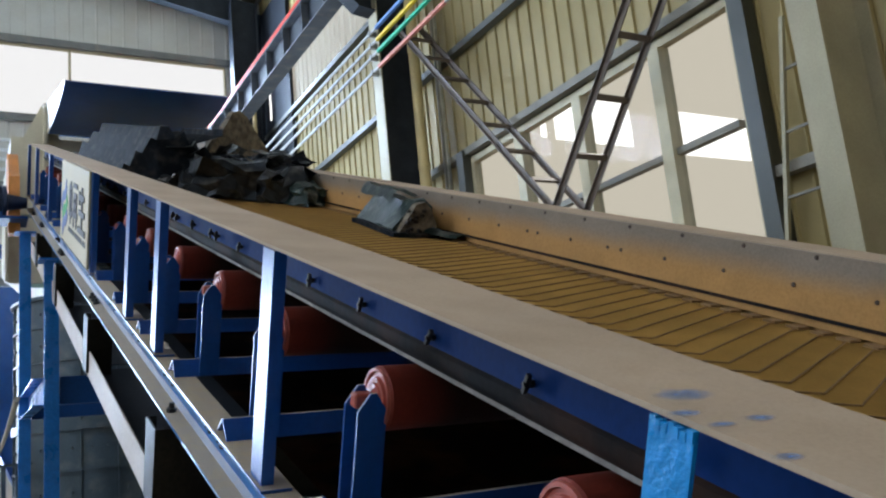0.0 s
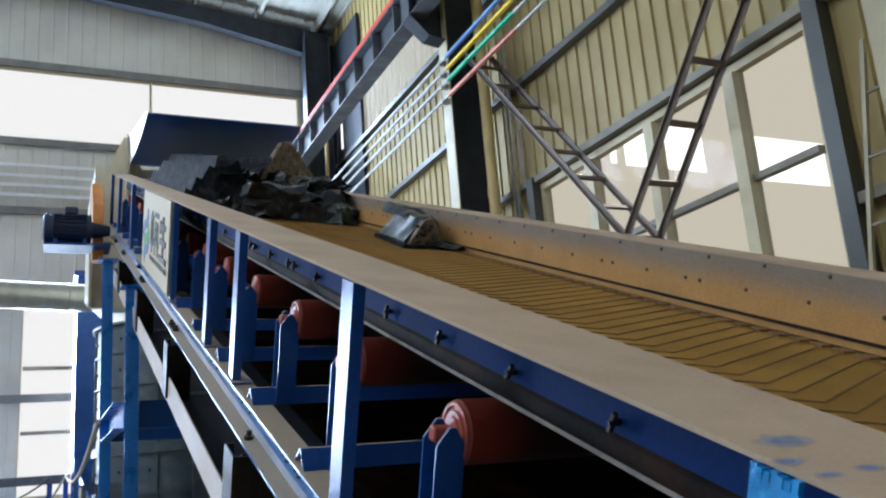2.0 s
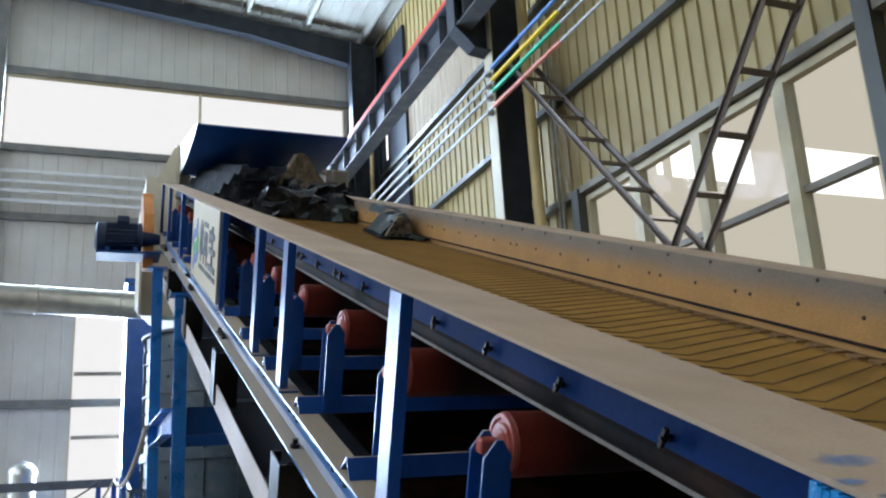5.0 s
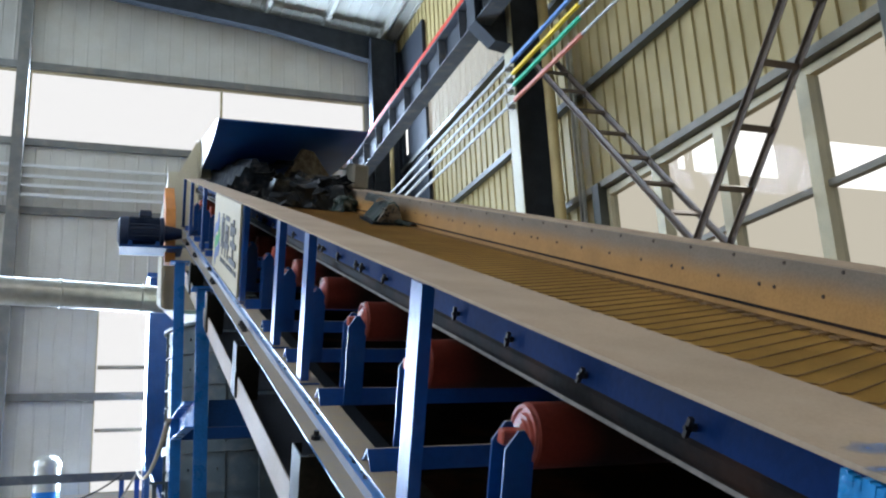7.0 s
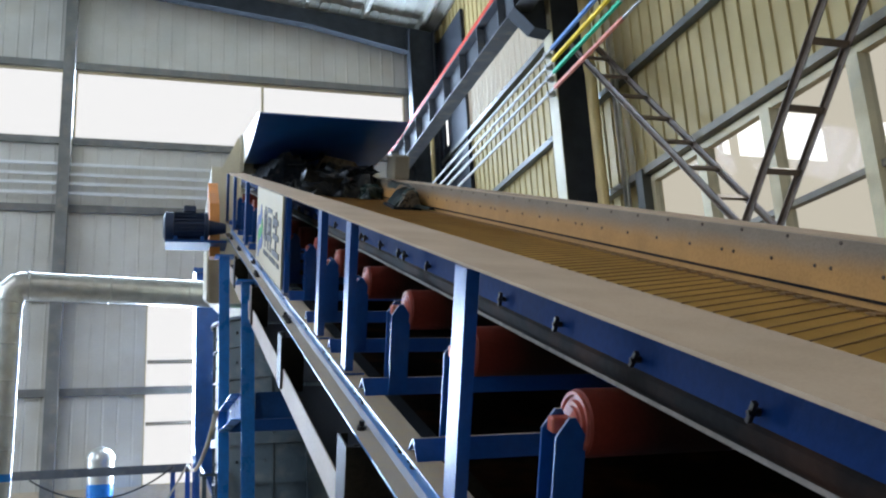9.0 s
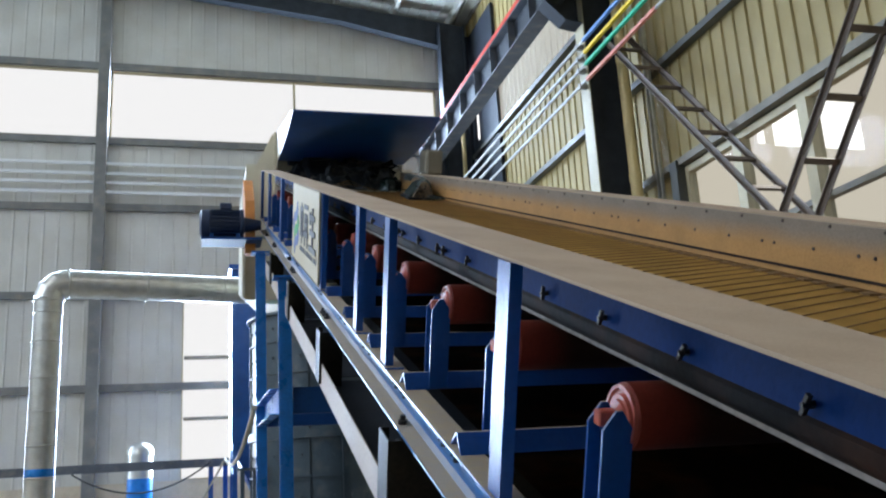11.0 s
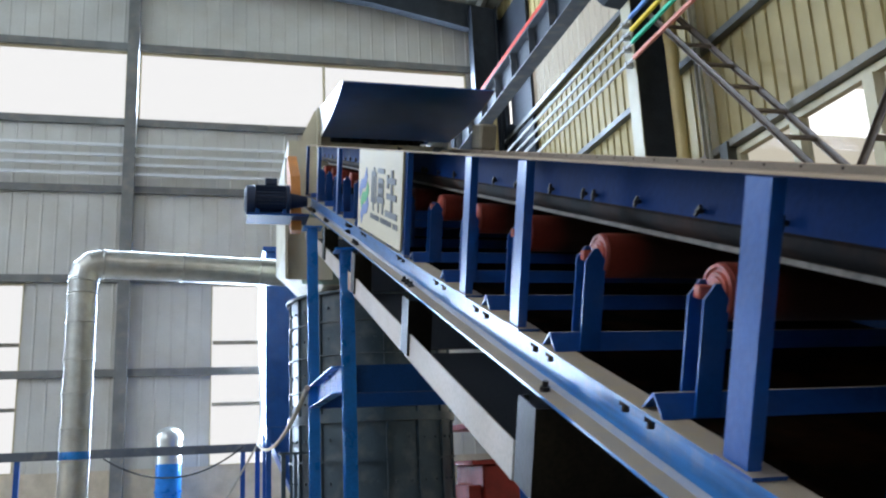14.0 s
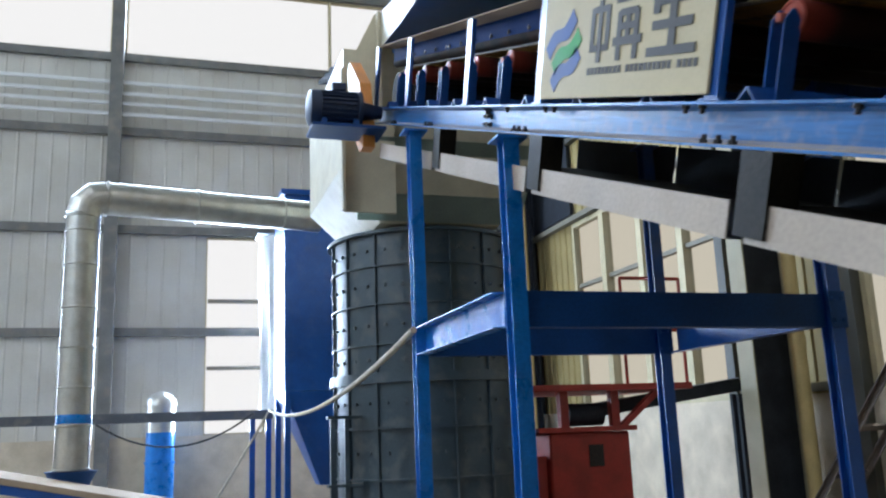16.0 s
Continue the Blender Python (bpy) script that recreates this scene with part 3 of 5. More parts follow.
bm = bmesh.new()
tube(bm, (6.12, 11.02, 0), (6.12, 11.02, 12.4), 0.085)
for z in (2.4, 5.5, 7.4, 10):
    tube(bm, (6.12, 11.02, z), (6.12, 11.02, z + 0.12), 0.095)
tagged(part("drain_pipe", bm, PIPE_YELLOW, smooth=True), "yellowed plastic drain pipe beside the column", "pipe")
ladder = thing("wall_ladder", "leaning cream steel bar ladder fixed beside the column", "ladder", pose(6.4, 4.64, 0))
bm = bmesh.new()
prism(bm, [(0.97, 0.0), (1.01, 0.0), (0.12, 4.93), (0.08, 4.93)], "x", -0.02, 0.02)
part("stile", bm, COLUMN_PAINT, ladder, "leaning stile")
part("stile", box(-0.01, 0.01, -0.02, 0.0, 0.0, 4.75), COLUMN_PAINT, ladder)
for z in (4.46, 3.91, 3.34, 2.77, 2.2, 1.63):
    part("rung", box(-0.012, 0.012, 0.003, 0.97 - 0.18 * z - 0.003, z - 0.012, z + 0.012), RAIL_GREY, ladder)
tagged(part("corner_pipe", tube(bmesh.new(), (6.06, 18.96, 0), (6.06, 18.96, 9.6), 0.05, 12), PIPE_YELLOW, smooth=True), "thin cream pipe in the dark hall corner", "pipe")
bm = bmesh.new()
bx(bm, 6.36, 6.4, 10.72, 10.76, 0, 8.0)
bx(bm, 6.36, 6.4, 10.82, 10.86, 0, 8.0)
tagged(part("cable_tray", bm, GALV), "narrow galvanised cable tray on the wall", "cable tray")

# ---- the inclined conveyor; its own axes: x across, y up the slope, z square to it ----
SLOPE = 20.7
TILTED = pose(0, 0, 0, SLOPE, 0, 0)
conveyor = thing("belt_conveyor", "long blue inclined belt conveyor with a dusty chevron belt", "conveyor", TILTED)
S0, S1 = -0.75, 10.35
CH = 0.765  # top of the channels

for x, side in ((0.635, 1), (2.405, -1)):
    # rolled channel, open outwards
    bm = bmesh.new()
    prism(bm, [(x, 0.62), (x + side * 0.072, 0.62), (x + side * 0.072, CH), (x, CH), (x, CH - 0.009), (x + side * 0.05, CH - 0.014), (x + side * 0.063, CH - 0.027),
               (x + side * 0.063, 0.647), (x + side * 0.05, 0.634), (x, 0.629)], "y", S0, S1)
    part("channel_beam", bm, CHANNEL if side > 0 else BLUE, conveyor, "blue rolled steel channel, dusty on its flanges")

# top flange, skirt plate, liner
part("skirt_flange", box(0.635, 0.826, S0, 10.3, 1.274, 1.28), DUSTY, conveyor, "flat dusty top plate of the skirt")
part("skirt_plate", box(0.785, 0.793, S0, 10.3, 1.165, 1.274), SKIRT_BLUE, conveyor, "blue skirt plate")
part("skirt_flange", box(2.19, 2.405, S0, 10.3, 1.297, 1.305), DUSTY, conveyor, "flat dusty top plate of the skirt")
part("skirt_plate", box(2.19, 2.198, S0, 10.3, 1.165, 1.296), SKIRT_TOP, conveyor, "bare grey skirt plate")
part("wear_liner", box(2.170, 2.188, S0, 10.3, 1.094, 1.300), LINER, conveyor, "wear liner, rusty orange below and grey above")
for x, side in ((0.79, -1), (2.198, 1)):
    bm = bmesh.new()
    prism(bm, [(x + side * 0.001, 1.172), (x + side * 0.010, 1.160), (x + side * 0.008, 1.142), (x - side * 0.006, 1.126), (x - side * 0.024, 1.1155), (x - side * 0.034, 1.1155), (x - side * 0.022, 1.135), (x - side * 0.010, 1.172)], "y", S0, 10.3)
    part("skirt_rubber", bm, SKIRT_RUBBER, conveyor, "bulging black rubber skirt", smooth=True)

# inferred cover, added also to block far-side light under the belt
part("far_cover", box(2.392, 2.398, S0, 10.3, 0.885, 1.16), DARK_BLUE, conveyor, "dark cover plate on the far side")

# uprights of angle iron
bm = bmesh.new()
bx(bm, 0, 0.028, -0.0025, 0.0025, CH + 0.002, 1.27)
bx(bm, 0, 0.005, 0.0025, 0.072, CH + 0.002, 1.27)
bx(bm, -0.008, 0.06, -0.03, 0.09, CH + 0.001, CH + 0.008)
post = part("post", bm, BLUE, conveyor)
post.matrix_basis = pose(0.637, 2.33, 0)
for s in (-0.02, 3.515, 4.1, 5.2, 6.63, 7.745, 9.17, 10.27):
    share("post", post, conveyor, pose(0.637, s, 0))
for s in (-0.02, 1.16, 2.33, 3.515, 4.1, 5.2, 6.63, 7.745, 9.17, 10.27):
    share("post", post, conveyor, pose(2.403, s, 0, 0, 0, 180))
bm = bmesh.new()
bx(bm, 0, 0.005, -0.028, 0.028, CH + 0.002, 1.262)
bx(bm, 0.005, 0.05, 0.023, 0.028, CH + 0.002, 1.262)
for k in range(7):
    bx(bm, -0.001 - 0.0008 * (k % 3), 0.006, -0.027 + 0.0078 * k, -0.0194 + 0.0078 * k, 1.262, 1.2735 - 0.0015 * ((k * 5) % 3))
touched = part("post", bm, CYAN_BLUE, conveyor, "freshly repainted bright blue post with a lumpy weld")
touched.matrix_basis = pose(0.630, 1.173, 0)
for x, y, r, k in ((0.690, 1.222, 0.026, 1), (0.645, 1.175, 0.014, 5), (0.656, 1.140, 0.012, 2), (0.708, 1.145, 0.014, 3), (0.645, 1.06, 0.012, 4)):
    bm = bmesh.new()
    ring = [bm.verts.new((x + r * (1.5 + 0.6 * noise.noise(Vector((i * 0.7, k, 0)))) * math.cos(i * 0.35), y + r * (0.7 + 0.5 * noise.noise(Vector((i * 0.7, k, 9)))) * math.sin(i * 0.35), 1.2806)) for i in range(18)]
    bm.faces.new(ring)
    bmesh.ops.solidify(bm, geom=bm.faces[:], thickness=0.0005)
    part("paint_smear", bm, SMEAR, conveyor, "smear of blue paint")

# clamp bolts through the skirt, wing nuts outside, heads inside
bm = bmesh.new()
tube(bm, (-0.019, 0, 0), (0.0, 0, 0), 0.0035, 8)
tube(bm, (-0.009, 0, 0), (-0.001, 0, 0), 0.006, 6)
bx(bm, -0.0165, -0.0085, -0.003, 0.005, 0.002, 0.0155, pose(0, 0, 0, 24, 0, 0), 0.001)
bx(bm, -0.0165, -0.0085, -0.005, 0.003, -0.0155, -0.002, pose(0, 0, 0, 24, 0, 0), 0.001)
nut = part("wing_bolt", bm, BOLT, conveyor)
nut.matrix_basis = pose(0.785, 1.598, 1.184)
bm = bmesh.new()
tube(bm, (-0.004, 0, 0), (0.0, 0, 0), 0.0055, 8, 0.0075)
head = part("bolt_head", bm, BOLT_RUST, conveyor)
head.matrix_basis = pose(2.170, 2.039, 1.197)
for k in range(-7, 29):
    for ds in ((0,) if k not in (6, 8, 13, 18, 24) else (-0.036, 0.036)):
        if k:
            share("wing_bolt", nut, conveyor, pose(0.785, 1.598 + 0.2945 * k + ds, 1.184, 0, 0, 0) @ pose(0, 0, 0, (k * 37) % 50 - 25, 0, 0))
for k in range(-9, 30):
    for ds in ((0,) if k not in (-4, 4, 6, 11, 16, 23) else (-0.038, 0.038)):
        if k:
            share("bolt_head", head, conveyor, pose(2.170, 2.039 + 0.2645 * k + ds, 1.200))
    share("bolt_head", head, conveyor, pose(2.170, 2.238 + 0.262 * k, 1.288))

# idlers: base angle, brackets, roller
bm = bmesh.new()
prism(bm, [(-0.047, CH + 0.001), (-0.004, CH + 0.044), (0.004, CH + 0.044), (0.047, CH + 0.001), (0.040, CH + 0.001), (0, CH + 0.036), (-0.040, CH + 0.001)], "x", 0.645, 2.395)
base = part("idler", bm, BLUE, conveyor, "inverted blue angle carrying a red roller")
base.matrix_basis = pose(0, 2.085, 0)
for x, f in ((0.718, 1), (2.322, -1)):
    for s in (-0.046, 0.014):
        bm = prism(bmesh.new(), [(x, CH + 0.004), (x + f * 0.058, CH + 0.004), (x + f * 0.058, 1.012), (x + f * 0.036, 1.046), (x + f * 0.024, 1.046), (x, 1.012)], "y", s, s + 0.006)
        part("bracket", bm, BLUE, base)
R = R_ROLLER = 0.062
turn = Matrix.Rotation(math.pi / 2, 4, "Y")
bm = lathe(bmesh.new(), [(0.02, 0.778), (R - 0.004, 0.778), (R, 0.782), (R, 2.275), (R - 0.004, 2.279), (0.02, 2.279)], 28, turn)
roller = part("roller", bm, ROLLER_RED, base, "red painted roller with the shade under the belt put into its colour", smooth=True)
roller.matrix_basis = pose(0, 0, 1.022)
bm = lathe(bmesh.new(), [(0.020, 0.766), (0.030, 0.766), (0.032, 0.770), (0.040, 0.770), (0.042, 0.777), (0.049, 0.777), (0.051, 0.772), (0.0575, 0.772), (0.0585, 0.7775), (0.02, 0.7775)], 28, turn)
seal = part("end_seal", bm, RED_END, base, "pale red ringed end seal", smooth=True)
seal.matrix_basis = pose(0, 0, 1.022)
part("shaft_end", box(0.726, 0.765, -0.013, 0.013, 1.008, 1.036, 0.003), RED_END, base, "flat pale red shaft end")
idlers = [base]
for k in range(-3, 14):
    if k:
        copy = copy_thing(base, pose(0, 2.085 + 0.595 * k, 0))
        copy.parent = conveyor
        idlers.append(copy)

# belt: carrying run with slightly raised edges, head drum, return run
def belt_run(line, mat, name, label):
    """A band through (s, n) points, with a thickness; raised at both edges where it carries."""
    bm = bmesh.new()
    prev = None
    for s, z, lift in line:
        cur = [bm.verts.new((x, s, z + lift * f)) for x, f in ((0.832, 1.0), (0.90, 0.35), (0.98, 0.0), (2.07, 0.0), (2.15, 0.05), (2.215, 0.3))]
        if prev:
            for i in range(5):
                bm.faces.new([prev[i], prev[i + 1], cur[i + 1], cur[i]])
        prev = cur
    bmesh.ops.solidify(bm, geom=bm.faces[:], thickness=0.012)
    ob = part(name, bm, mat, conveyor, label)
    ob.data.materials.append(RUBBER)
    for p in ob.data.polygons:
        p.material_index = 1 if p.normal.z < -0.5 else 0
    return ob


TAIL = -0.5
RETURN = [(9.4, 0.70), (TAIL, 0.67)]
belt = belt_run([(TAIL, 1.086, 0.0), (TAIL + 0.4, 1.086, 0.026), (9.6, 1.086, 0.026), (10.15, 1.086, 0.0)], BELT, "belt", "ochre dusted rubber carrying belt")
loop = [(10.15 + 0.208 * math.sin(math.pi * k / 10), 0.878 + 0.208 * math.cos(math.pi * k / 10), 0.0) for k in range(11)]
belt_run(loop + [(s, z, 0.0) for s, z in RETURN] + [(TAIL - 0.208 * math.sin(math.pi * k / 10), 0.878 - 0.208 * math.cos(math.pi * k / 10), 0.0) for k in range(1, 11)], RETURN_BELT, "return_belt", "dark rubber return run dusted brown")
for x in (0.829, 2.218):
    part("belt_edge", box(x - 0.003, x + 0.003, TAIL + 0.4, 10.0, 1.101 - 0.018 * (x > 1), 1.113 - 0.018 * (x > 1)), BELT_EDGE, conveyor, "frayed pale belt edge")
bm = bmesh.new()
tube(bm, (0.8, 10.15, 0.878), (2.25, 10.15, 0.878), 0.195, 28)
part("head_drum", bm, STEEL_DARK, conveyor, smooth=True)
part("tail_drum", tube(bmesh.new(), (0.8, TAIL, 0.878), (2.25, TAIL, 0.878), 0.195, 28), STEEL_DARK, conveyor, smooth=True)
UPRIGHT = TILTED.inverted()
for x in (0.67, 2.37):
    bm = bmesh.new()
    bx(bm, x - 0.04, x + 0.04, -0.75, -0.67, 0.0, 0.36, UPRIGHT)
    part("tail_leg", bm, BLUE, conveyor)

# tray under the return run
for k in range(4, 8):
    a = -3.15 + k * 1.63
    part("tray_lip", box(0.60, 0.606, a + 0.02, a + 1.56, 0.345, 0.465), PAN, conveyor, "dull zinc lip of the drip tray")
    # tray floor and far lip: shade inside the tray painted as dark steel
    part("tray_floor", box(0.606, 2.414, a + 0.02, a + 1.56, 0.345, 0.351), STEEL_DARK, conveyor, "drip tray floor with the shade inside put into its colour")
    # far lip heightened so that the gap looks dark from the camera
    part("tray_lip", box(2.414, 2.42, a + 0.02, a + 1.62, 0.345, 0.604), STEEL_DARK, conveyor, "raised far lip of the drip tray, shade put into its colour")
    hanger = prism(bmesh.new(), [(0.70, a - 0.172), (0.588, a - 0.172), (0.588, a - 0.03), (0.62, a - 0.03), (0.62, a - 0.036), (0.594, a - 0.036), (0.594, a - 0.166), (0.70, a - 0.166)], "z", 0.345, 0.618)
    part("tray_bearer", box(0.70, 2.40, a - 0.15, a - 0.10, 0.335, 0.341), STEEL_DARK, conveyor)
    for v in hanger.verts:
        if v.co.z < 0.4 and (v.co.y < a - 0.165 and v.co.x < 0.6 or v.co.y > a - 0.04):
            v.co.z += 0.02
    part("tray_hanger", hanger, BRONZE, conveyor, "dark bronze sheet metal hanger")
part("tray_end", box(0.62, 2.40, 3.235, 3.241, 0.330, 0.612), BRONZE, conveyor, "dark bronze end plate of the drip tray")

# bolts on the channel's lower flange
bm = bmesh.new()
tube(bm, (0, 0, 0), (0, 0, 0.014), 0.016, 6)
tube(bm, (0, 0, 0.014), (0, 0, 0.03), 0.009, 8)
fb = part("flange_bolt", bm, BOLT, conveyor)
fb.matrix_basis = pose(0.66, 3.32, 0.63)
for s in (1.5, 5.12, 5.2, 5.28, 6.85, 6.93, 7.0, 8.55, 8.62, 8.7, 9.6, 9.68):
    share("flange_bolt", fb, conveyor, pose(0.66, s, 0.63))
for ds, dn in ((0, 0), (0.07, 0), (0, -0.045), (0.07, -0.045), (0.035, -0.022), (0, -0.09), (0.07, -0.09)):
    share("flange_bolt", fb, conveyor, pose(0.70, 7.45 + ds, 0.75 + dn, 0, -90, 0))
for s in (2.7, 2.82, 3.28, 3.40, 3.88, 4.0, 4.47, 4.6, 5.3, 5.4, 6.5, 6.6, 7.1):
    share("flange_bolt", fb, conveyor, pose(0.655, s, CH - 0.009, 180, 0, 0))

# ---- sign board on the conveyor's side ----
sign = thing("sign_board", "cream sign board with a blue and green emblem and grey lettering", "sign", TILTED @ pose(0.622, 5.92, 1.03))
board = part("board", box(0, 0.012, -0.685, 0.685, -0.243, 0.243, 0.002), SIGN, sign)


def ink(parts, mat, name, label):
    bm = bmesh.new()
    for k, pts in enumerate(parts):
        prism(bm, pts, "x", -0.003 - 0.00015 * k, -0.0005 + 0.00002 * k)
    part(name, bm, mat, board, label)


def bar(u0, u1, v0, v1):
    return [(-u0, v0), (-u1, v0), (-u1, v1), (-u0, v1)]


def stroke(u0, u1, v0, v1):
    return bar(0.055 + 0.93 * u0, 0.073 + 0.93 * u1, 0.88 * v0 - 0.006, 0.88 * v1 + 0.004)


def wave(u, v, sx, sy):
    pts, n = [], 10
    for k in range(n + 1):
        f = k / n
        pts.append((-(u + sx * f), v + sy * (f + 0.16 * math.sin(f * 6.28))))
    return pts + [(p[0] - 0.05, p[1] - 0.055) for p in pts[::-1]]


ink([wave(-0.645, -0.015, 0.26, 0.155)], SIGN_BLUE, "emblem_wave", "blue emblem wave")
ink([wave(-0.575, -0.085, 0.25, 0.14)], SIGN_GREEN, "emblem_wave", "green emblem wave")
ink([wave(-0.575, -0.16, 0.25, 0.14)], SIGN_BLUE, "emblem_wave", "blue emblem wave")
ink([stroke(-0.27, -0.25, -0.06, 0.13), stroke(-0.13, -0.11, -0.06, 0.13), stroke(-0.25, -0.21, 0.115, 0.135), stroke(-0.17, -0.13, 0.115, 0.135), stroke(-0.2, -0.18, -0.11, 0.16), stroke(-0.25, -0.225, -0.06, -0.04), stroke(-0.155, -0.13, -0.06, -0.04),
     stroke(-0.04, 0.16, 0.14, 0.16), stroke(-0.02, 0.0, -0.11, 0.09), stroke(0.12, 0.14, -0.11, 0.09), stroke(0.0, 0.12, 0.08, 0.1), stroke(0.05, 0.07, -0.04, 0.08), stroke(-0.05, 0.17, -0.045, -0.02), stroke(0.0, 0.05, 0.02, 0.04), stroke(0.07, 0.12, 0.02, 0.04),
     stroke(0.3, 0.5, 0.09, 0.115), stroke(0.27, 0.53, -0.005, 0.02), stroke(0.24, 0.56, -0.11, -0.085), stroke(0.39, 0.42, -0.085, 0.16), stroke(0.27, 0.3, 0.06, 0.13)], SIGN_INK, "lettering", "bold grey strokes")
for k in range(25):
    if k not in (9, 20):
        ink([bar(-0.20 + 0.033 * k, -0.20 + 0.033 * k + 0.023, -0.150, -0.122)], SIGN_INK, "small_print", "small grey bar")

# ---- hood over the head end ----
hood = thing("head_hood", "dark blue sheet metal hood with cream sides over the conveyor head", "hood", TILTED)
def sweep(d):
    """The hood's front line, from its top edge down and up the slope; d is the thickness."""
    a, b, c = (9.46, 1.89), (9.98, 1.62), (11.2, 1.38)
    return [((1 - f) ** 2 * a[0] + 2 * f * (1 - f) * b[0] + f * f * c[0] + d, (1 - f) ** 2 * a[1] + 2 * f * (1 - f) * b[1] + f * f * c[1] + d) for f in [k / 10 for k in range(11)]]


SIDE = sweep(0.0) + [(11.2, 1.285), (12.3, 1.285), (12.3, 1.36), (11.5, 1.70), (9.52, 1.91)]
for x in (0.88, 2.39):
    part("side_panel", prism(bmesh.new(), SIDE, "x", x - 0.003, x + 0.003), CREAM, hood, "cream side panel")
part("front_panel", prism(bmesh.new(), sweep(0.0) + sweep(0.005)[::-1], "x", 0.884, 2.386), BLUE, hood, "dark blue swept front plate", smooth=True)
part("top_panel", prism(bmesh.new(), [(9.48, 1.896), (11.5, 1.69), (12.3, 1.352), (12.3, 1.358), (11.5, 1.698), (9.48, 1.904)], "x", 0.884, 2.386), DARK_BLUE, hood)

part("side_flap", box(2.2, 2.37, 9.25, 9.55, 1.31, 1.56, 0.02), RAIL_GREY, hood, "dusty rubber side flap")

# head casing, funnel
casing = thing("head_chute", "cream painted discharge chute casing above the tank", "chute")
bm = bmesh.new()
lo = [bm.verts.new(p) for p in ((0.95, 10.55, 3.62), (2.2, 10.55, 3.62), (2.2, 12.1, 3.62), (0.95, 12.1, 3.62))]
mid = [bm.verts.new(p) for p in ((0.52, 10.15, 4.1), (2.55, 10.15, 4.1), (2.55, 12.3, 4.1), (0.52, 12.3, 4.1))]
hi = [bm.verts.new(p) for p in ((0.52, 10.15, 5.25), (2.55, 10.15, 5.25), (2.55, 12.3, 5.25), (0.52, 12.3, 5.25))]
for a, b in ((lo, mid), (mid, hi)):
    for i in range(4):
        bm.faces.new([a[i], a[(i + 1) % 4], b[(i + 1) % 4], b[i]])
bm.faces.new(lo)
bm.faces.new(hi)
part("casing", bm, CREAM, casing)
bm = prism(bmesh.new(), [(0.49, 3.6), (0.48, 4.99), (0.648, 5.24), (0.826, 5.62), (1.0, 5.62), (1.0, 3.6)], "y", 10.10, 10.14)
bx(bm, 0.47, 0.50, 10.02, 10.10, 3.6, 4.99)
bx(bm, 0.84, 0.87, 10.02, 10.10, 4.6, 5.62)
part("casing_plate", bm, CREAM, casing)
bm = bmesh.new()
lo = [bm.verts.new(p) for p in ((0.7, 10.48, 3.62), (2.4, 10.48, 3.62))]
hi = [bm.verts.new(p) for p in ((0.62, 10.08, 4.35), (2.5, 10.08, 4.35))]
bm.faces.new([lo[0], lo[1], hi[1], hi[0]])
bmesh.ops.solidify(bm, geom=bm.faces[:], thickness=0.01)
part("funnel_plate", bm, PALE_GREEN, casing, "pale green sloping plate")

# drive: motor, gearbox bracket, guard
motor = thing("drive_motor", "dark blue finned electric drive motor beside the conveyor head", "motor", pose(0, 9.05, 4.18))
bm = bmesh.new()
along = Matrix.Rotation(math.pi / 2, 4, "Y")
lathe(bm, [(0.10, 0.0), (0.15, 0.02), (0.155, 0.10), (0.135, 0.105), (0.135, 0.40), (0.16, 0.405), (0.16, 0.44), (0.08, 0.45), (0.05, 0.62)], 24, along)
motor_body = part("motor_body", bm, MOTOR, motor, smooth=True)
fin = part("fin", box(0.11, 0.40, -0.004, 0.004, 0.13, 0.156), MOTOR, motor_body)
for k in range(1, 24):
    share("fin", fin, motor_body, pose(0, 0, 0, 15 * k, 0, 0))
part("terminal_box", box(0.2, 0.32, -0.06, 0.06, 0.15, 0.22, 0.008), MOTOR, motor)
bm = box(0.02, 0.62, -0.17, 0.17, -0.20, -0.175)
bx(bm, 0.1, 0.14, -0.15, 0.15, -0.175, -0.13)
bx(bm, 0.36, 0.40, -0.15, 0.15, -0.175, -0.13)
part("bracket", bm, DARK_BLUE, motor, "blue mounting bracket")
bm = bmesh.new()
prism(bm, [(0.0, -0.1), (0.1, 0.3), (0.5, 0.66), (0.62, 0.6), (0.45, 0.0), (0.15, -0.3), (0.0, -0.3)], "x", 0.46, 0.56)
part("guard", bm, ORANGE, motor, "orange drive guard")

# ---- tower under the conveyor ----
tower = thing("support_tower", "blue steel support tower under the conveyor", "support frame")
for x, y, top in ((0.60, 6.27, 2.99), (0.53, 7.77, 3.55), (2.46, 6.27, 2.99), (2.30, 7.77, 3.55)):
    bm = prism(bmesh.new(), [(x - 0.042, y - 0.044), (x + 0.042, y - 0.044), (x + 0.042, y - 0.036), (x + 0.004, y - 0.036), (x + 0.004, y + 0.036), (x + 0.042, y + 0.036), (x + 0.042, y + 0.044), (x - 0.042, y + 0.044), (x - 0.042, y + 0.036), (x - 0.004, y + 0.036), (x - 0.004, y - 0.036), (x - 0.042, y - 0.036)], "z", 0.012, top)
    bx(bm, x - 0.08, x + 0.08, y - 0.07, y + 0.07, top - 0.003, top + 0.009)
    bx(bm, x - 0.1, x + 0.1, y - 0.1, y + 0.1, 0.001, 0.015)
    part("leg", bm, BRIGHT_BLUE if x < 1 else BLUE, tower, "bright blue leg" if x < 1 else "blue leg")


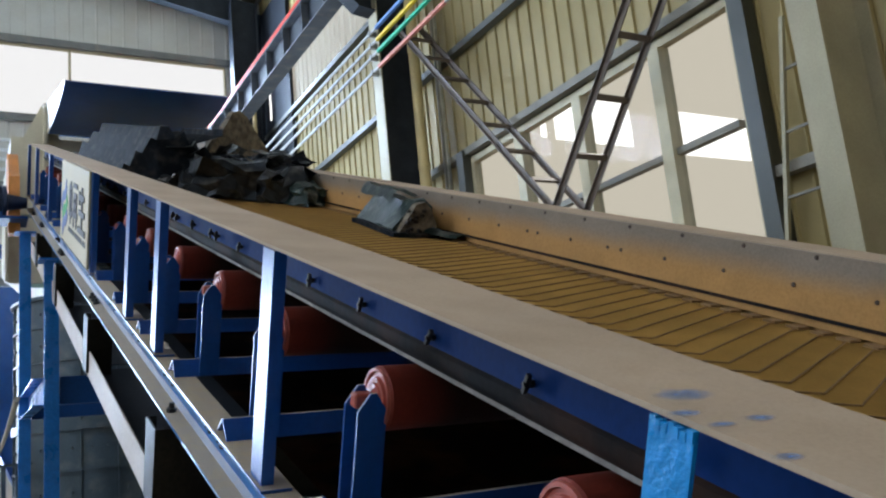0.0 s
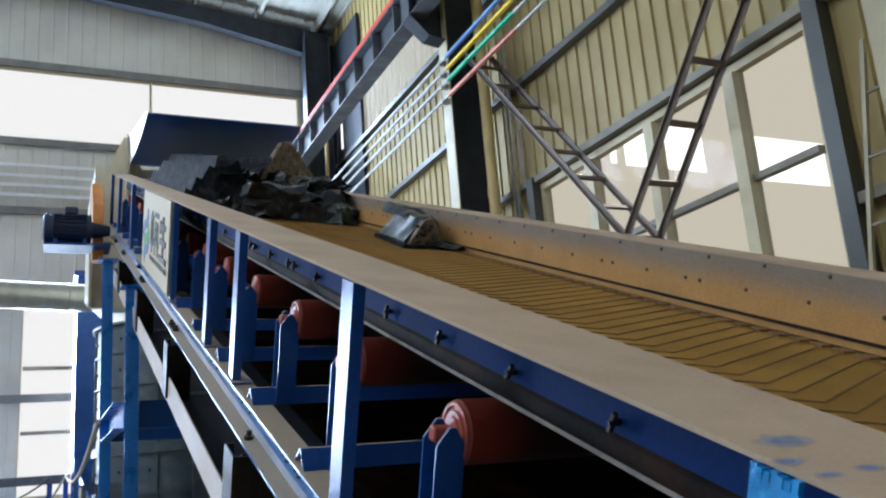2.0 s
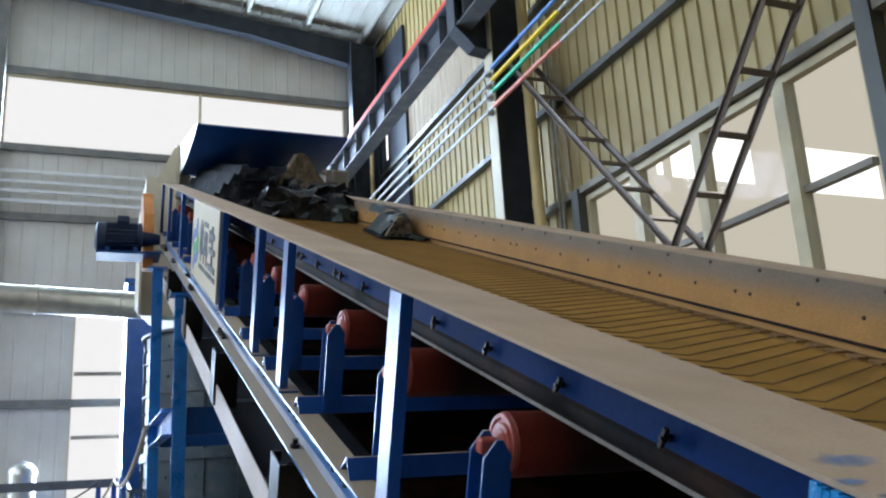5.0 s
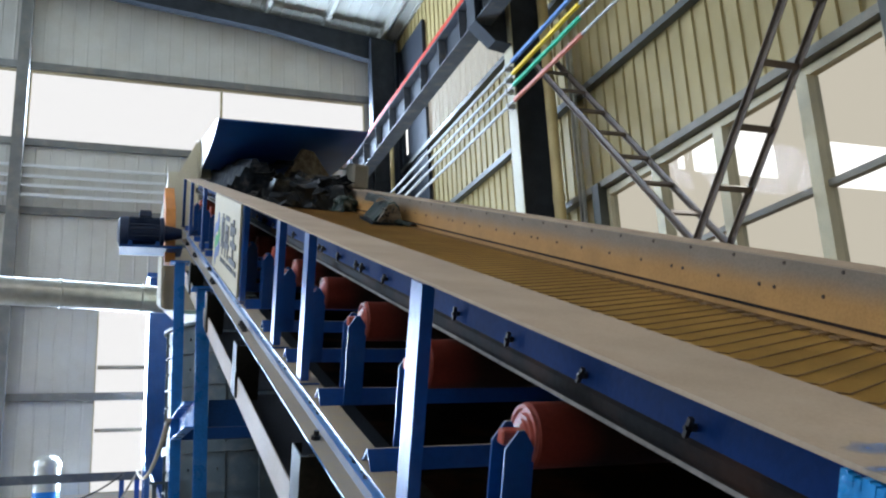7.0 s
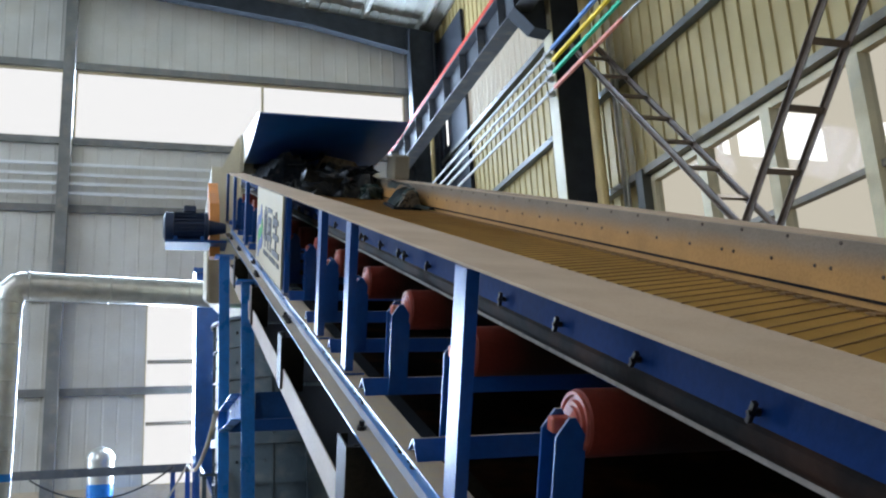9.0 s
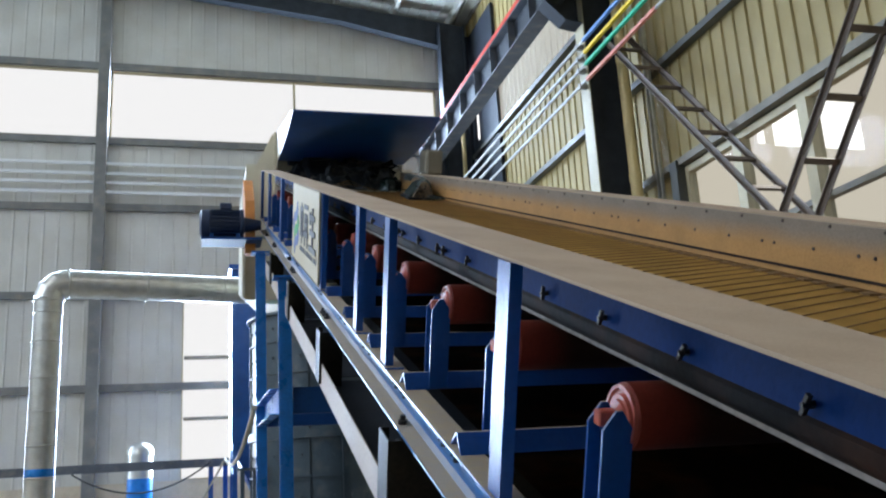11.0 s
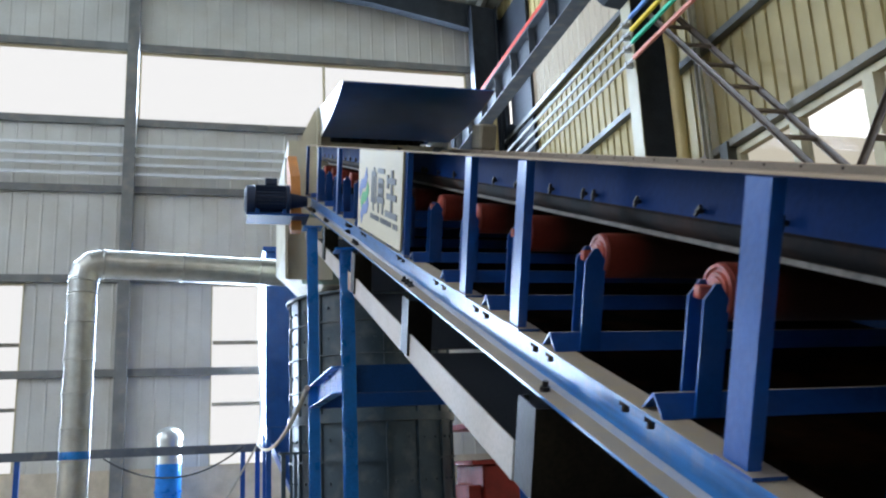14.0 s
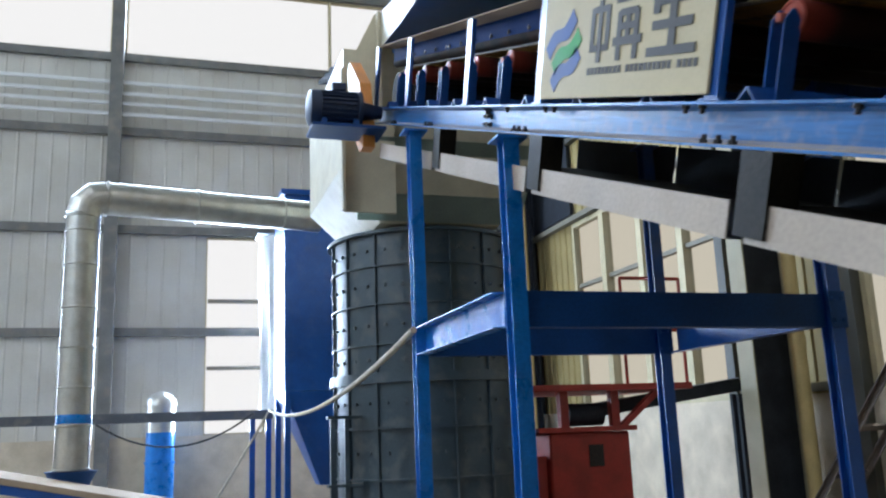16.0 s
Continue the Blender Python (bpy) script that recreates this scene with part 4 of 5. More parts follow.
def beam(x0, x1, y0, y1, z, mat=BLUE):
    """A rolled channel on edge."""
    def section(a, f):
        return [(a - f * 0.004, z - 0.09), (a + f * 0.07, z - 0.09), (a + f * 0.07, z - 0.082), (a + f * 0.004, z - 0.082), (a + f * 0.004, z + 0.082), (a + f * 0.07, z + 0.082), (a + f * 0.07, z + 0.09), (a - f * 0.004, z + 0.09)]
    if x1 - x0 > y1 - y0:
        part("cross_beam", prism(bmesh.new(), section(y0, 1), "x", x0, x1), mat, tower)
    else:
        part("cross_beam", prism(bmesh.new(), section(x0, -1), "y", y0, y1), mat, tower)


# these two face away from the light: shade put into a darker blue
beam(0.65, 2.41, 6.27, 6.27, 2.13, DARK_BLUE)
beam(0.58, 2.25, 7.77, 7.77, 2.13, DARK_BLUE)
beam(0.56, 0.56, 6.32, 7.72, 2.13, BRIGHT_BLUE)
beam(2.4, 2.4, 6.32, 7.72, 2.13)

bm = bmesh.new()
bx(bm, -0.055, 0.055, -0.005, 0.005, -0.10, 0.10, None, 0.002)
for x in (-0.03, 0.03):
    for z in (-0.06, 0.06):
        tube(bm, (x, -0.018, z), (x, -0.005, z), 0.013, 6)
cleat_plate = part("cleat_plate", bm, DARK_BLUE, tower, "bolted joint plate")
cleat_plate.matrix_basis = pose(2.46, 6.218, 2.13)
share("cleat_plate", cleat_plate, tower, pose(2.30, 7.718, 2.13))

# ---- tank ----
tank = thing("cylindrical_tank", "grey-green bolted steel cylinder standing under the conveyor head", "tank", pose(1.63, 11.45, 0))
R = 0.98
shell = part("shell", lathe(bmesh.new(), [(R, 0.0), (R, 3.55), (R - 0.02, 3.56)], 56), TANK, tank, smooth=True)
for z, w, r in ((3.56, 0.03, 0.06), (3.22, 0.02, 0.03), (2.83, 0.02, 0.03), (2.43, 0.02, 0.03), (2.1, 0.10, 0.05), (1.62, 0.025, 0.035), (1.13, 0.02, 0.03), (0.7, 0.02, 0.03)):
    part("ring_flange", lathe(bmesh.new(), [(R, z - w / 2), (R + r, z - w / 2), (R + r, z + w / 2), (R, z + w / 2)], 56), TANK, tank, smooth=True)
rib = part("rib", box(R, R + 0.03, -0.008, 0.008, 0, 3.55), TANK, shell)
for k in range(1, 16):
    share("rib", rib, shell, pose(0, 0, 0, 0, 0, k * 22.5))
bm = bmesh.new()
tube(bm, (R - 0.01, 0, 0), (R + 0.025, 0, 0), 0.018, 6)
stud = part("stud", bm, TANK, shell)
stud.matrix_basis = pose(0, 0, 3.38, 0, 0, 185)
for k in range(16):
    for z in (3.38, 3.02, 2.62, 2.28, 1.86, 1.38, 0.9):
        for da in (6, 16.5):
            ang = (k * 22.5 + da) % 360
            if 140 < ang < 345:
                share("stud", stud, shell, pose(0, 0, z, 0, 0, ang))
bm = bmesh.new()
for z in (1.72, 1.08):
    bx(bm, -R - 0.20, -R + 0.14, -0.62, -0.52, z, z + 0.03)
bx(bm, -R - 0.17, -R - 0.12, -0.60, -0.54, 0, 1.719)
bx(bm, -R - 0.03, -R + 0.01, -0.60, -0.54, 0, 1.719)
part("hinge_bracket", bm, TANK, tank)

# blue bin behind the tank
bin_ = thing("blue_bin", "tall blue sheet steel dust bin with a tapered foot", "bin", pose(1.25, 15.2, 0))
bm = box(-0.75, 0.75, -0.6, 0.6, 2.2, 5.0)
lo = [bm.verts.new(p) for p in ((-0.2, -0.2, 0.9), (0.2, -0.2, 0.9), (0.2, 0.2, 0.9), (-0.2, 0.2, 0.9))]
hi = [bm.verts.new(p) for p in ((-0.75, -0.6, 2.196), (0.75, -0.6, 2.196), (0.75, 0.6, 2.196), (-0.75, 0.6, 2.196))]
for i in range(4):
    bm.faces.new([lo[i], lo[(i + 1) % 4], hi[(i + 1) % 4], hi[i]])
bm.faces.new(lo)
part("body", bm, BLUE, bin_)
for x in (-0.7, 0.7):
    for y in (-0.55, 0.55):
        part("leg", box(x - 0.04, x + 0.04, y - 0.04, y + 0.04, 0, 2.2), BLUE, bin_)
part("lid", box(-0.8, 0.8, -0.65, 0.65, 5.004, 5.08), BLUE, bin_)

# ---- duct ----
duct = thing("ventilation_duct", "galvanised sheet metal ventilation duct with an elbow", "duct")
Y = 13.0
CORNER, AWAY = Vector((-2.02, Y, 4.42)), Vector((0.9806, 0.1960, 0.0))  # the run leads back past the dust bin
run = part("horizontal_run", tube(bmesh.new(), CORNER + AWAY * 0.24, CORNER + AWAY * 2.9, 0.198, 28), GALV, duct, smooth=True)
bm = bmesh.new()
DOWN = Vector((0, 0, -1))
pts = [CORNER + AWAY * 0.24, CORNER + AWAY * 0.105 + DOWN * 0.03, CORNER + AWAY * 0.03 + DOWN * 0.105, CORNER + DOWN * 0.24]
part("elbow", pipe_curve(bm, pts, 0.202, 28), GALV, duct, "segmented elbow")
riser = part("vertical_run", tube(bmesh.new(), (-2.02, Y, 1.3), (-2.02, Y, 4.18), 0.187, 28), GALV, duct, smooth=True)
for z in (1.31, 1.78, 2.2, 2.65, 3.1, 3.6, 4.0, 4.17):
    part("joint_band", lathe(bmesh.new(), [(0.187, z - 0.014), (0.2, z - 0.008), (0.2, z + 0.008), (0.187, z + 0.014)], 28, Matrix.Translation((-2.02, Y, 0))), GALV, riser, smooth=True)
part("blue_band", lathe(bmesh.new(), [(0.186, 1.80), (0.189, 1.805), (0.189, 1.9), (0.186, 1.905)], 28, Matrix.Translation((-2.02, Y, 0))), BRIGHT_BLUE, duct, "blue painted band", smooth=True)
ring = lathe(bmesh.new(), [(0.198, -0.014), (0.215, -0.008), (0.215, 0.008), (0.198, 0.014)], 28, AWAY.to_track_quat("Z", "Y").to_matrix().to_4x4())
band = part("joint_band", ring, GALV, run, smooth=True)
band.matrix_basis = Matrix.Translation(CORNER + AWAY * 0.25)
for d in (1.3, 2.4):
    share("joint_band", band, run, Matrix.Translation(CORNER + AWAY * d))
part("base_stack", lathe(bmesh.new(), [(0.2, 0.0), (0.2, 1.15), (0.26, 1.27), (0.28, 1.295)], 24, Matrix.Translation((-2.02, Y, 0))), DARK_BLUE, duct, "dark blue base stack", smooth=True)

flue = thing("short_flue", "short blue and zinc flue with a bright rain cap", "flue pipe", pose(-1.15, 19.2, 0))
part("base", lathe(bmesh.new(), [(0.25, 0), (0.25, 1.2), (0.27, 1.2), (0.27, 1.24), (0.25, 1.24), (0.25, 1.75)], 24), BRIGHT_BLUE, flue, "blue lower pipe", smooth=True)
part("upper_pipe", lathe(bmesh.new(), [(0.25, 1.752), (0.25, 2.22)], 24), GALV, flue, "zinc upper pipe", smooth=True)
part("cap", lathe(bmesh.new(), [(0.27, 2.22), (0.26, 2.32), (0.18, 2.43), (0.05, 2.48)], 24), GALV, flue, "bright rounded cap", smooth=True)

# platform beam and rails near the gable wall
plat = thing("platform_beam", "grey steel platform edge beam on posts", "platform")
part("edge_beam", box(-6.5, 0.5, 16.0, 16.1, 1.86, 2.0), STEEL_GREY, plat)
for x in (-6.0, -3.3, 0.2, 0.44):
    part("post", box(x - 0.04, x + 0.04, 16.02, 16.08, 0, 1.86), BLUE, plat)

# lower conveyor, far off
low = thing("lower_conveyor", "low blue feed conveyor with a dusty deck", "conveyor", pose(-2.2, 11.6, 0, 0, 0, 0))
bm = bmesh.new()
prism(bm, [(-3.2, 1.86), (2.2, 0.70), (2.2, 0.75), (-3.2, 1.93)], "y", 0, 1.2)
part("deck", bm, DUSTY, low)
bm = bmesh.new()
prism(bm, [(-3.2, 1.77), (2.2, 0.61), (2.2, 0.696), (-3.2, 1.856)], "y", 0.01, 0.06)
part("side_beam", bm, BLUE, low)
bm = bmesh.new()
prism(bm, [(-0.16, 0.0), (-0.12, -0.17), (-0.08, -0.20), (0.08, -0.20), (0.12, -0.17), (0.16, -0.035), (0.10, -0.022), (0.06, -0.14), (-0.06, -0.14), (-0.10, 0.0)], "y", 0.02, 0.05)
bracket = part("roller_bracket", bm, BLUE, low, "bent blue return roller bracket")
bracket.matrix_basis = pose(-0.6, 0, 1.21)
for x in (-2.6, -1.6, 0.4, 1.4):
    share("roller_bracket", bracket, low, pose(x, 0, 1.08 - 0.2148 * x))
for x in (-2.9, -1.1, 0.9, 2.0):
    part("leg", box(x - 0.05, x + 0.05, 0.07, 0.17, 0, 1.13 - 0.2148 * x), BLUE, low)

# conductor bars on the gable wall
for z in (8.56, 8.33, 8.12, 7.9):
    bar_ = part("wall_conductor_bar", box(-9, 1.6, 19.55, 19.6, z - 0.03, z + 0.03), PLASTIC_SHEET)
    tagged(bar_, "pale conductor bar along the gable wall", "conductor bar", "gable wall conductor bars")

# plastic sheet hanging by the window
structure(part("curtain_rail", box(0.55, 1.0, 19.05, 19.74, 5.46, 5.5), STEEL_GREY), "thin grey rail over the window", "rail")
bm = bmesh.new()
prev = None
for k in range(9):
    y = 19.5 - 0.05 * k
    x = 0.62 + 0.06 * math.sin(k * 1.7) + 0.03 * k
    cur = [bm.verts.new((x + 0.03 * math.sin(k + j), y, 2.0 + j * 0.58)) for j in range(7)]
    if prev:
        for j in range(6):
            bm.faces.new([prev[j], prev[j + 1], cur[j + 1], cur[j]])
    prev = cur
bmesh.ops.solidify(bm, geom=bm.faces[:], thickness=0.004)
tagged(part("plastic_curtain", bm, PLASTIC_SHEET, smooth=True), "crumpled white plastic curtain beside the window", "curtain")

# ropes and cables
def sag(p0, p1, drop, n=14):
    p0, p1 = Vector(p0), Vector(p1)
    return [p0.lerp(p1, k / n) - Vector((0, 0, drop * 4 * (k / n) * (1 - k / n))) for k in range(n + 1)]


tagged(part("rope", pipe_curve(bmesh.new(), sag((0.47, 7.70, 2.2), (0.44, 15.95, 1.98), 0.25), 0.022), ROPE, smooth=True), "slack pale rope tied to the tower leg", "rope")
tagged(part("rope", pipe_curve(bmesh.new(), sag((0.44, 15.95, 1.98), (-0.7, 16.2, 0.1), 0.03), 0.018), ROPE, smooth=True), "pale rope running down to the floor", "rope")
tagged(part("cable", pipe_curve(bmesh.new(), sag((-2.0, 15.9, 1.85), (0.2, 15.95, 1.95), 0.4), 0.014), CABLE, smooth=True), "black cable sagging under the platform beam", "cable")

# ---- red machine behind the tower ----
red = thing("red_machine", "red shredder housing with a railed roof deck", "machine", pose(3.5, 11.5, 0))
part("housing", box(-0.45, 0.55, 0, 1.3, 0, 1.5, 0.02), MACHINE_RED, red)
part("hatch", box(0.02, 0.2, -0.012, -0.002, 1.12, 1.36), BOLT, red, "black square opening")
part("side_box", box(-0.62, -0.46, 0.1, 0.9, 0.0, 1.25), MACHINE_RED, red)
part("rim", box(-0.6, 0.62, -0.06, 1.36, 1.504, 1.56), MACHINE_RED, red)
part("deck", box(-0.65, 1.37, -0.1, 1.4, 1.96, 2.03), MACHINE_RED, red, "red roof deck")
for x in (-0.2, 0.45):
    part("deck_post", box(x - 0.05, x + 0.05, 0.1, 0.2, 1.56, 1.96), MACHINE_RED, red)
bm = bmesh.new()
prism(bm, [(0.5, 1.56), (0.6, 1.56), (1.1, 1.955), (0.98, 1.955)], "y", 0.1, 0.18)
part("deck_strut", bm, MACHINE_RED, red)
part("rotor_drum", tube(bmesh.new(), (-0.1, 0.3, 1.7), (0.35, 0.3, 1.7), 0.13, 20), STEEL_DARK, red, smooth=True)
for x in (0.55, 0.95, 1.34):
    part("rail_post", tube(bmesh.new(), (x, -0.05, 2.03), (x, -0.05, 3.27), 0.02, 8), MACHINE_RED, red)
for z in (3.27, 2.65):
    part("handrail", tube(bmesh.new(), (0.55, -0.05, z), (1.34, -0.05, z), 0.022, 8), MACHINE_RED, red)
slide = thing("inclined_trough", "dark steel inclined trough beside the red machine", "trough", pose(5.0, 12.0, 0))
bm = bmesh.new()
prism(bm, [(-1.0, 1.68), (1.3, 1.98), (1.3, 2.14), (-1.0, 1.84)], "y", 0, 0.4)
part("trough", bm, STEEL_DARK, slide)
for x in (0.9, 1.0):
    part("leg", box(x, x + 0.06, 0.1, 0.16, 0, 1.9), STEEL_DARK, slide)

# ---- scrap on the belt ----
rng = random.Random(4)


def crumple(bm, amount, scale, seed):
    for v in bm.verts:
        p = v.co * scale + Vector((seed, seed * 2.1, 0))
        v.co += noise.noise_vector(p) * amount + noise.noise_vector(p * 2.7) * amount * 0.45


def sheet(w, l, nx, ny, fold):
    """A plate w wide and l long, bent by fold(u, v) -> height."""
    bm = bmesh.new()
    rows = [[bm.verts.new(((i / nx - 0.5) * w, (j / ny - 0.5) * l, fold(i / nx, j / ny))) for i in range(nx + 1)] for j in range(ny + 1)]
    for j in range(ny):
        for i in range(nx):
            bm.faces.new([rows[j][i], rows[j][i + 1], rows[j + 1][i + 1], rows[j + 1][i]])
    return bm


def plate(name, parent, mat, m, w, l, nx, ny, fold, amount, seed, thick=0.02, label=""):
    bm = sheet(w, l, nx, ny, fold)
    crumple(bm, amount, 4.0, seed)
    bmesh.ops.solidify(bm, geom=bm.faces[:], thickness=thick)
    ob = part(name, bm, mat, parent, label, smooth=True)
    ob.matrix_basis = m
    return ob


def bent_bar(name, parent, mat, m, prof, length, n, amount, seed, label="", taper=0.0):
    """A closed section drawn out along y and dented."""
    bm = bmesh.new()
    rings = []
    for j in range(n + 1):
        f = j / n
        k = 1 - taper * f
        ragged = noise.noise(Vector((seed, 0, 0))) * 0.02
        rings.append([bm.verts.new((x * k, length * (f - 0.5) + (noise.noise(Vector((x * 9, z * 9, seed))) * 0.09 if j in (0, n) else ragged), z * k)) for x, z in prof])
    for a, b in zip(rings, rings[1:]):
        for i in range(len(prof)):
            k = (i + 1) % len(prof)
            bm.faces.new([a[i], a[k], b[k], b[i]])
    bm.faces.new(rings[0][::-1])
    bm.faces.new(rings[-1])
    bmesh.ops.subdivide_edges(bm, edges=[e for e in bm.edges if e.calc_length() > 0.09], cuts=1)
    bmesh.ops.triangulate(bm, faces=bm.faces[:])
    crumple(bm, amount, 3.5, seed)
    ob = part(name, bm, mat, parent, label, smooth=True)
    ob.matrix_basis = m
    return ob


heap = thing("scrap_heap", "heap of crushed dark green and black scrap metal on the belt", "scrap", TILTED @ pose(1.5, 7.25, 1.09))
PLANK = [(-0.28, 0.0), (0.22, 0.0), (0.225, 0.20), (0.20, 0.255), (0.16, 0.225), (0.12, 0.285), (0.07, 0.25), (0.03, 0.305), (-0.02, 0.30), (-0.06, 0.235), (-0.10, 0.245), (-0.14, 0.165), (-0.18, 0.175), (-0.22, 0.10), (-0.26, 0.11), (-0.29, 0.04)]
SILL = [(-0.1, 0.0), (0.1, 0.0), (0.11, 0.05), (0.03, 0.10), (-0.05, 0.10), (-0.1, 0.05)]
bent_bar("body_panel", heap, SCRAP, pose(-0.27, 0.66, 0.02, 0, 0, 2), [(x, z * 1.4) for x, z in PLANK], 2.3, 24, 0.007, 1.7, "long crushed black body panel")
bent_bar("sill", heap, SCRAP, pose(-0.56, 0.70, 0.01, 0, 0, 1), SILL, 1.9, 24, 0.008, 4.1, "long folded sill")
bent_bar("sill", heap, SCRAP, pose(0.28, 1.0, 0.02, 0, 0, -3), [(x * 1.7, z * 2.1) for x, z in SILL], 1.9, 20, 0.02, 6.1, "long folded sill")
# torn lumps at the lower end
for k, (x, y, z, w, l, h, a) in enumerate(((-0.20, -0.56, 0.0, 0.22, 0.26, 0.10, 8), (-0.06, -0.70, 0.0, 0.30, 0.34, 0.13, 20), (0.12, -0.76, 0.0, 0.40, 0.46, 0.24, -15), (0.42, -0.92, 0.0, 0.34, 0.42, 0.22, 10),
                                           (0.46, -0.45, 0.02, 0.38, 0.6, 0.28, -12), (0.54, -1.12, 0.0, 0.22, 0.28, 0.12, 25), (0.10, -0.25, 0.02, 0.40, 0.6, 0.24, 6), (0.36, -0.70, 0.18, 0.30, 0.36, 0.14, 40))):
    bm = bmesh.new()
    bx(bm, -w / 2, w / 2, -l / 2, l / 2, 0, h)
    bmesh.ops.subdivide_edges(bm, edges=bm.edges[:], cuts=4, use_grid_fill=True)
    bmesh.ops.triangulate(bm, faces=bm.faces[:])
    crumple(bm, 0.06, 5.5, 10 + k * 3.3)
    for v in bm.verts:
        v.co += Vector((rng.uniform(-1, 1), rng.uniform(-1, 1), rng.uniform(-1, 1))) * 0.022
        v.co.z = max(v.co.z, -z)
    lump = part("lump", bm, SCRAP_GREEN if k == 5 else SCRAP_WET, heap, "crushed lump of torn metal")
    lump.matrix_basis = pose(x, y, z, 0, 0, a)
# torn flakes and tongues sticking out of the lower end
for k in range(24):
    a = rng.uniform(-0.10, 0.62)
    b = -0.72 - 0.42 * a + rng.uniform(-0.08, 0.35)
    # the paler muddy flakes also stand in for glints, as colour
    plate("torn_flake", heap, (SCRAP_WET, SCRAP_WET, SCRAP_RIM, SCRAP)[k % 4], pose(a, b, rng.uniform(0.08, 0.28), rng.uniform(-30, 15), rng.uniform(-40, 40), rng.uniform(-50, 50)),
          rng.uniform(0.06, 0.14), rng.uniform(0.10, 0.24), 3, 4, lambda u, v: 0.05 * abs(u - 0.4), 0.03, 20 + k * 1.3, 0.008, "torn metal flake")
plate("panel", heap, SCRAP_GREEN, pose(-0.10, -0.34, 0.30, 2, -30, -4), 0.20, 0.46, 5, 8, lambda u, v: 0.10 * abs(u - 0.75), 0.010, 3.1, 0.012, "pale scratched green panel")
plate("panel", heap, SCRAP, pose(0.10, 0.10, 0.36, 0, -52, 2), 0.20, 1.15, 5, 12, lambda u, v: 0.12 * abs(u - 0.8), 0.008, 4.7, 0.012, "long bent green panel")
bm = bmesh.new()
prism(bm, [(-0.42, 0.0), (0.40, 0.0), (0.08, 0.37), (0.02, 0.41), (-0.06, 0.40)], "x", -0.025, 0.025)
bmesh.ops.subdivide_edges(bm, edges=bm.edges[:], cuts=4, use_grid_fill=True)
bmesh.ops.triangulate(bm, faces=bm.faces[:])
crumple(bm, 0.010, 6.0, 6.6)
ob = part("upright_plate", bm, SCRAP_RIM, heap, "upright muddy plate")
ob.matrix_basis = pose(0.40, -0.10, 0.20, 0, -8, -58)

piece = thing("scrap_piece", "crushed green painted metal housing with white scratches", "scrap", TILTED @ pose(2.045, 4.70, 1.09) @ Matrix.Scale(0.85, 4))
PROF = [(-0.13, 0.0), (0.12, 0.0), (0.13, 0.06), (0.07, 0.17), (0.03, 0.215), (-0.03, 0.20), (-0.09, 0.10), (-0.14, 0.035)]
bent_bar("shell", piece, SCRAP_GREEN, pose(0, 0, 0, 0, 0, -6), PROF, 0.74, 14, 0.022, 2.0, "dented green shell", 0.12)
bent_bar("keel", piece, SCRAP, pose(-0.02, -0.03, -0.002, 0, 0, -6), [(-0.15, 0.0), (0.13, 0.0), (0.13, 0.025), (-0.155, 0.03)], 0.82, 12, 0.01, 5.0, "black lower edge")
plate("flap", piece, SCRAP_GREEN, pose(-0.05, 0.02, 0.235, 2, -24, -4), 0.17, 0.52, 6, 10, lambda u, v: 0.035 * math.sin(u * 5), 0.02, 6.1, 0.012, "folded over top flap")
plate("tongue", piece, SCRAP_GREEN, pose(0.08, -0.48, 0.035, 6, -4, 22), 0.16, 0.32, 6, 8, lambda u, v: 0.02 * math.sin(u * 5), 0.015, 8.1, 0.02, "flat torn tongue")
bm = bmesh.new()
prism(bm, [(-0.12, 0.02), (0.11, 0.02), (0.11, 0.07), (0.05, 0.17), (0.02, 0.2), (-0.03, 0.185), (-0.08, 0.1)], "y", -0.43, -0.36)
crumple(bm, 0.012, 9.0, 3.0)
ob = part("broken_end", bm, SCRAP_RIM, piece, "pitted broken end")
ob.matrix_basis = pose(0, 0, 0, 0, 0, -6)
bm = bmesh.new()
for k in range(14):
    bmesh.ops.create_cone(bm, cap_ends=True, segments=8, radius1=0.011, radius2=0.011, depth=0.02, matrix=pose(rng.uniform(-0.09, 0.03) - 0.045, -0.437, rng.uniform(0.03, 0.15), 90, 0, 0))
tagged(part("hole", bm, BOLT, piece, "small dark pits"), kind="stuff")


# ---- what moves: belt pattern and scrap ----
TRAVEL = [(0, 0.0), (1, 0.37), (2, 0.80), (3, 1.23), (4, 1.67), (5, 2.09), (6.5, 2.66), (8, 3.16), (9, 3.50), (11.5, 4.38), (12.5, 4.72), (13.5, 5.06), (16, 5.95)]


def chevron():
    bm = bmesh.new()
    c, half, rise = 1.556, 0.603, 0.307
    for f in (-1, 1):
        x1 = c + f * half
        vs = []
        for x, y in ((c, 0), (x1, rise), (x1, rise + 0.0038), (c, 0.0038)):
            vs.append([bm.verts.new((x, y, z)) for z in (-0.002, 0.0022)])
        for i in range(4):
            k = (i + 1) % 4
            bm.faces.new([vs[i][0], vs[k][0], vs[k][1], vs[i][1]])
        bm.faces.new([v[1] for v in vs])
        bx(bm, min(x1 - f * 0.045, x1), max(x1 - f * 0.045, x1), rise - 0.032, rise + 0.012, -0.002, 0.0065)
    return bm


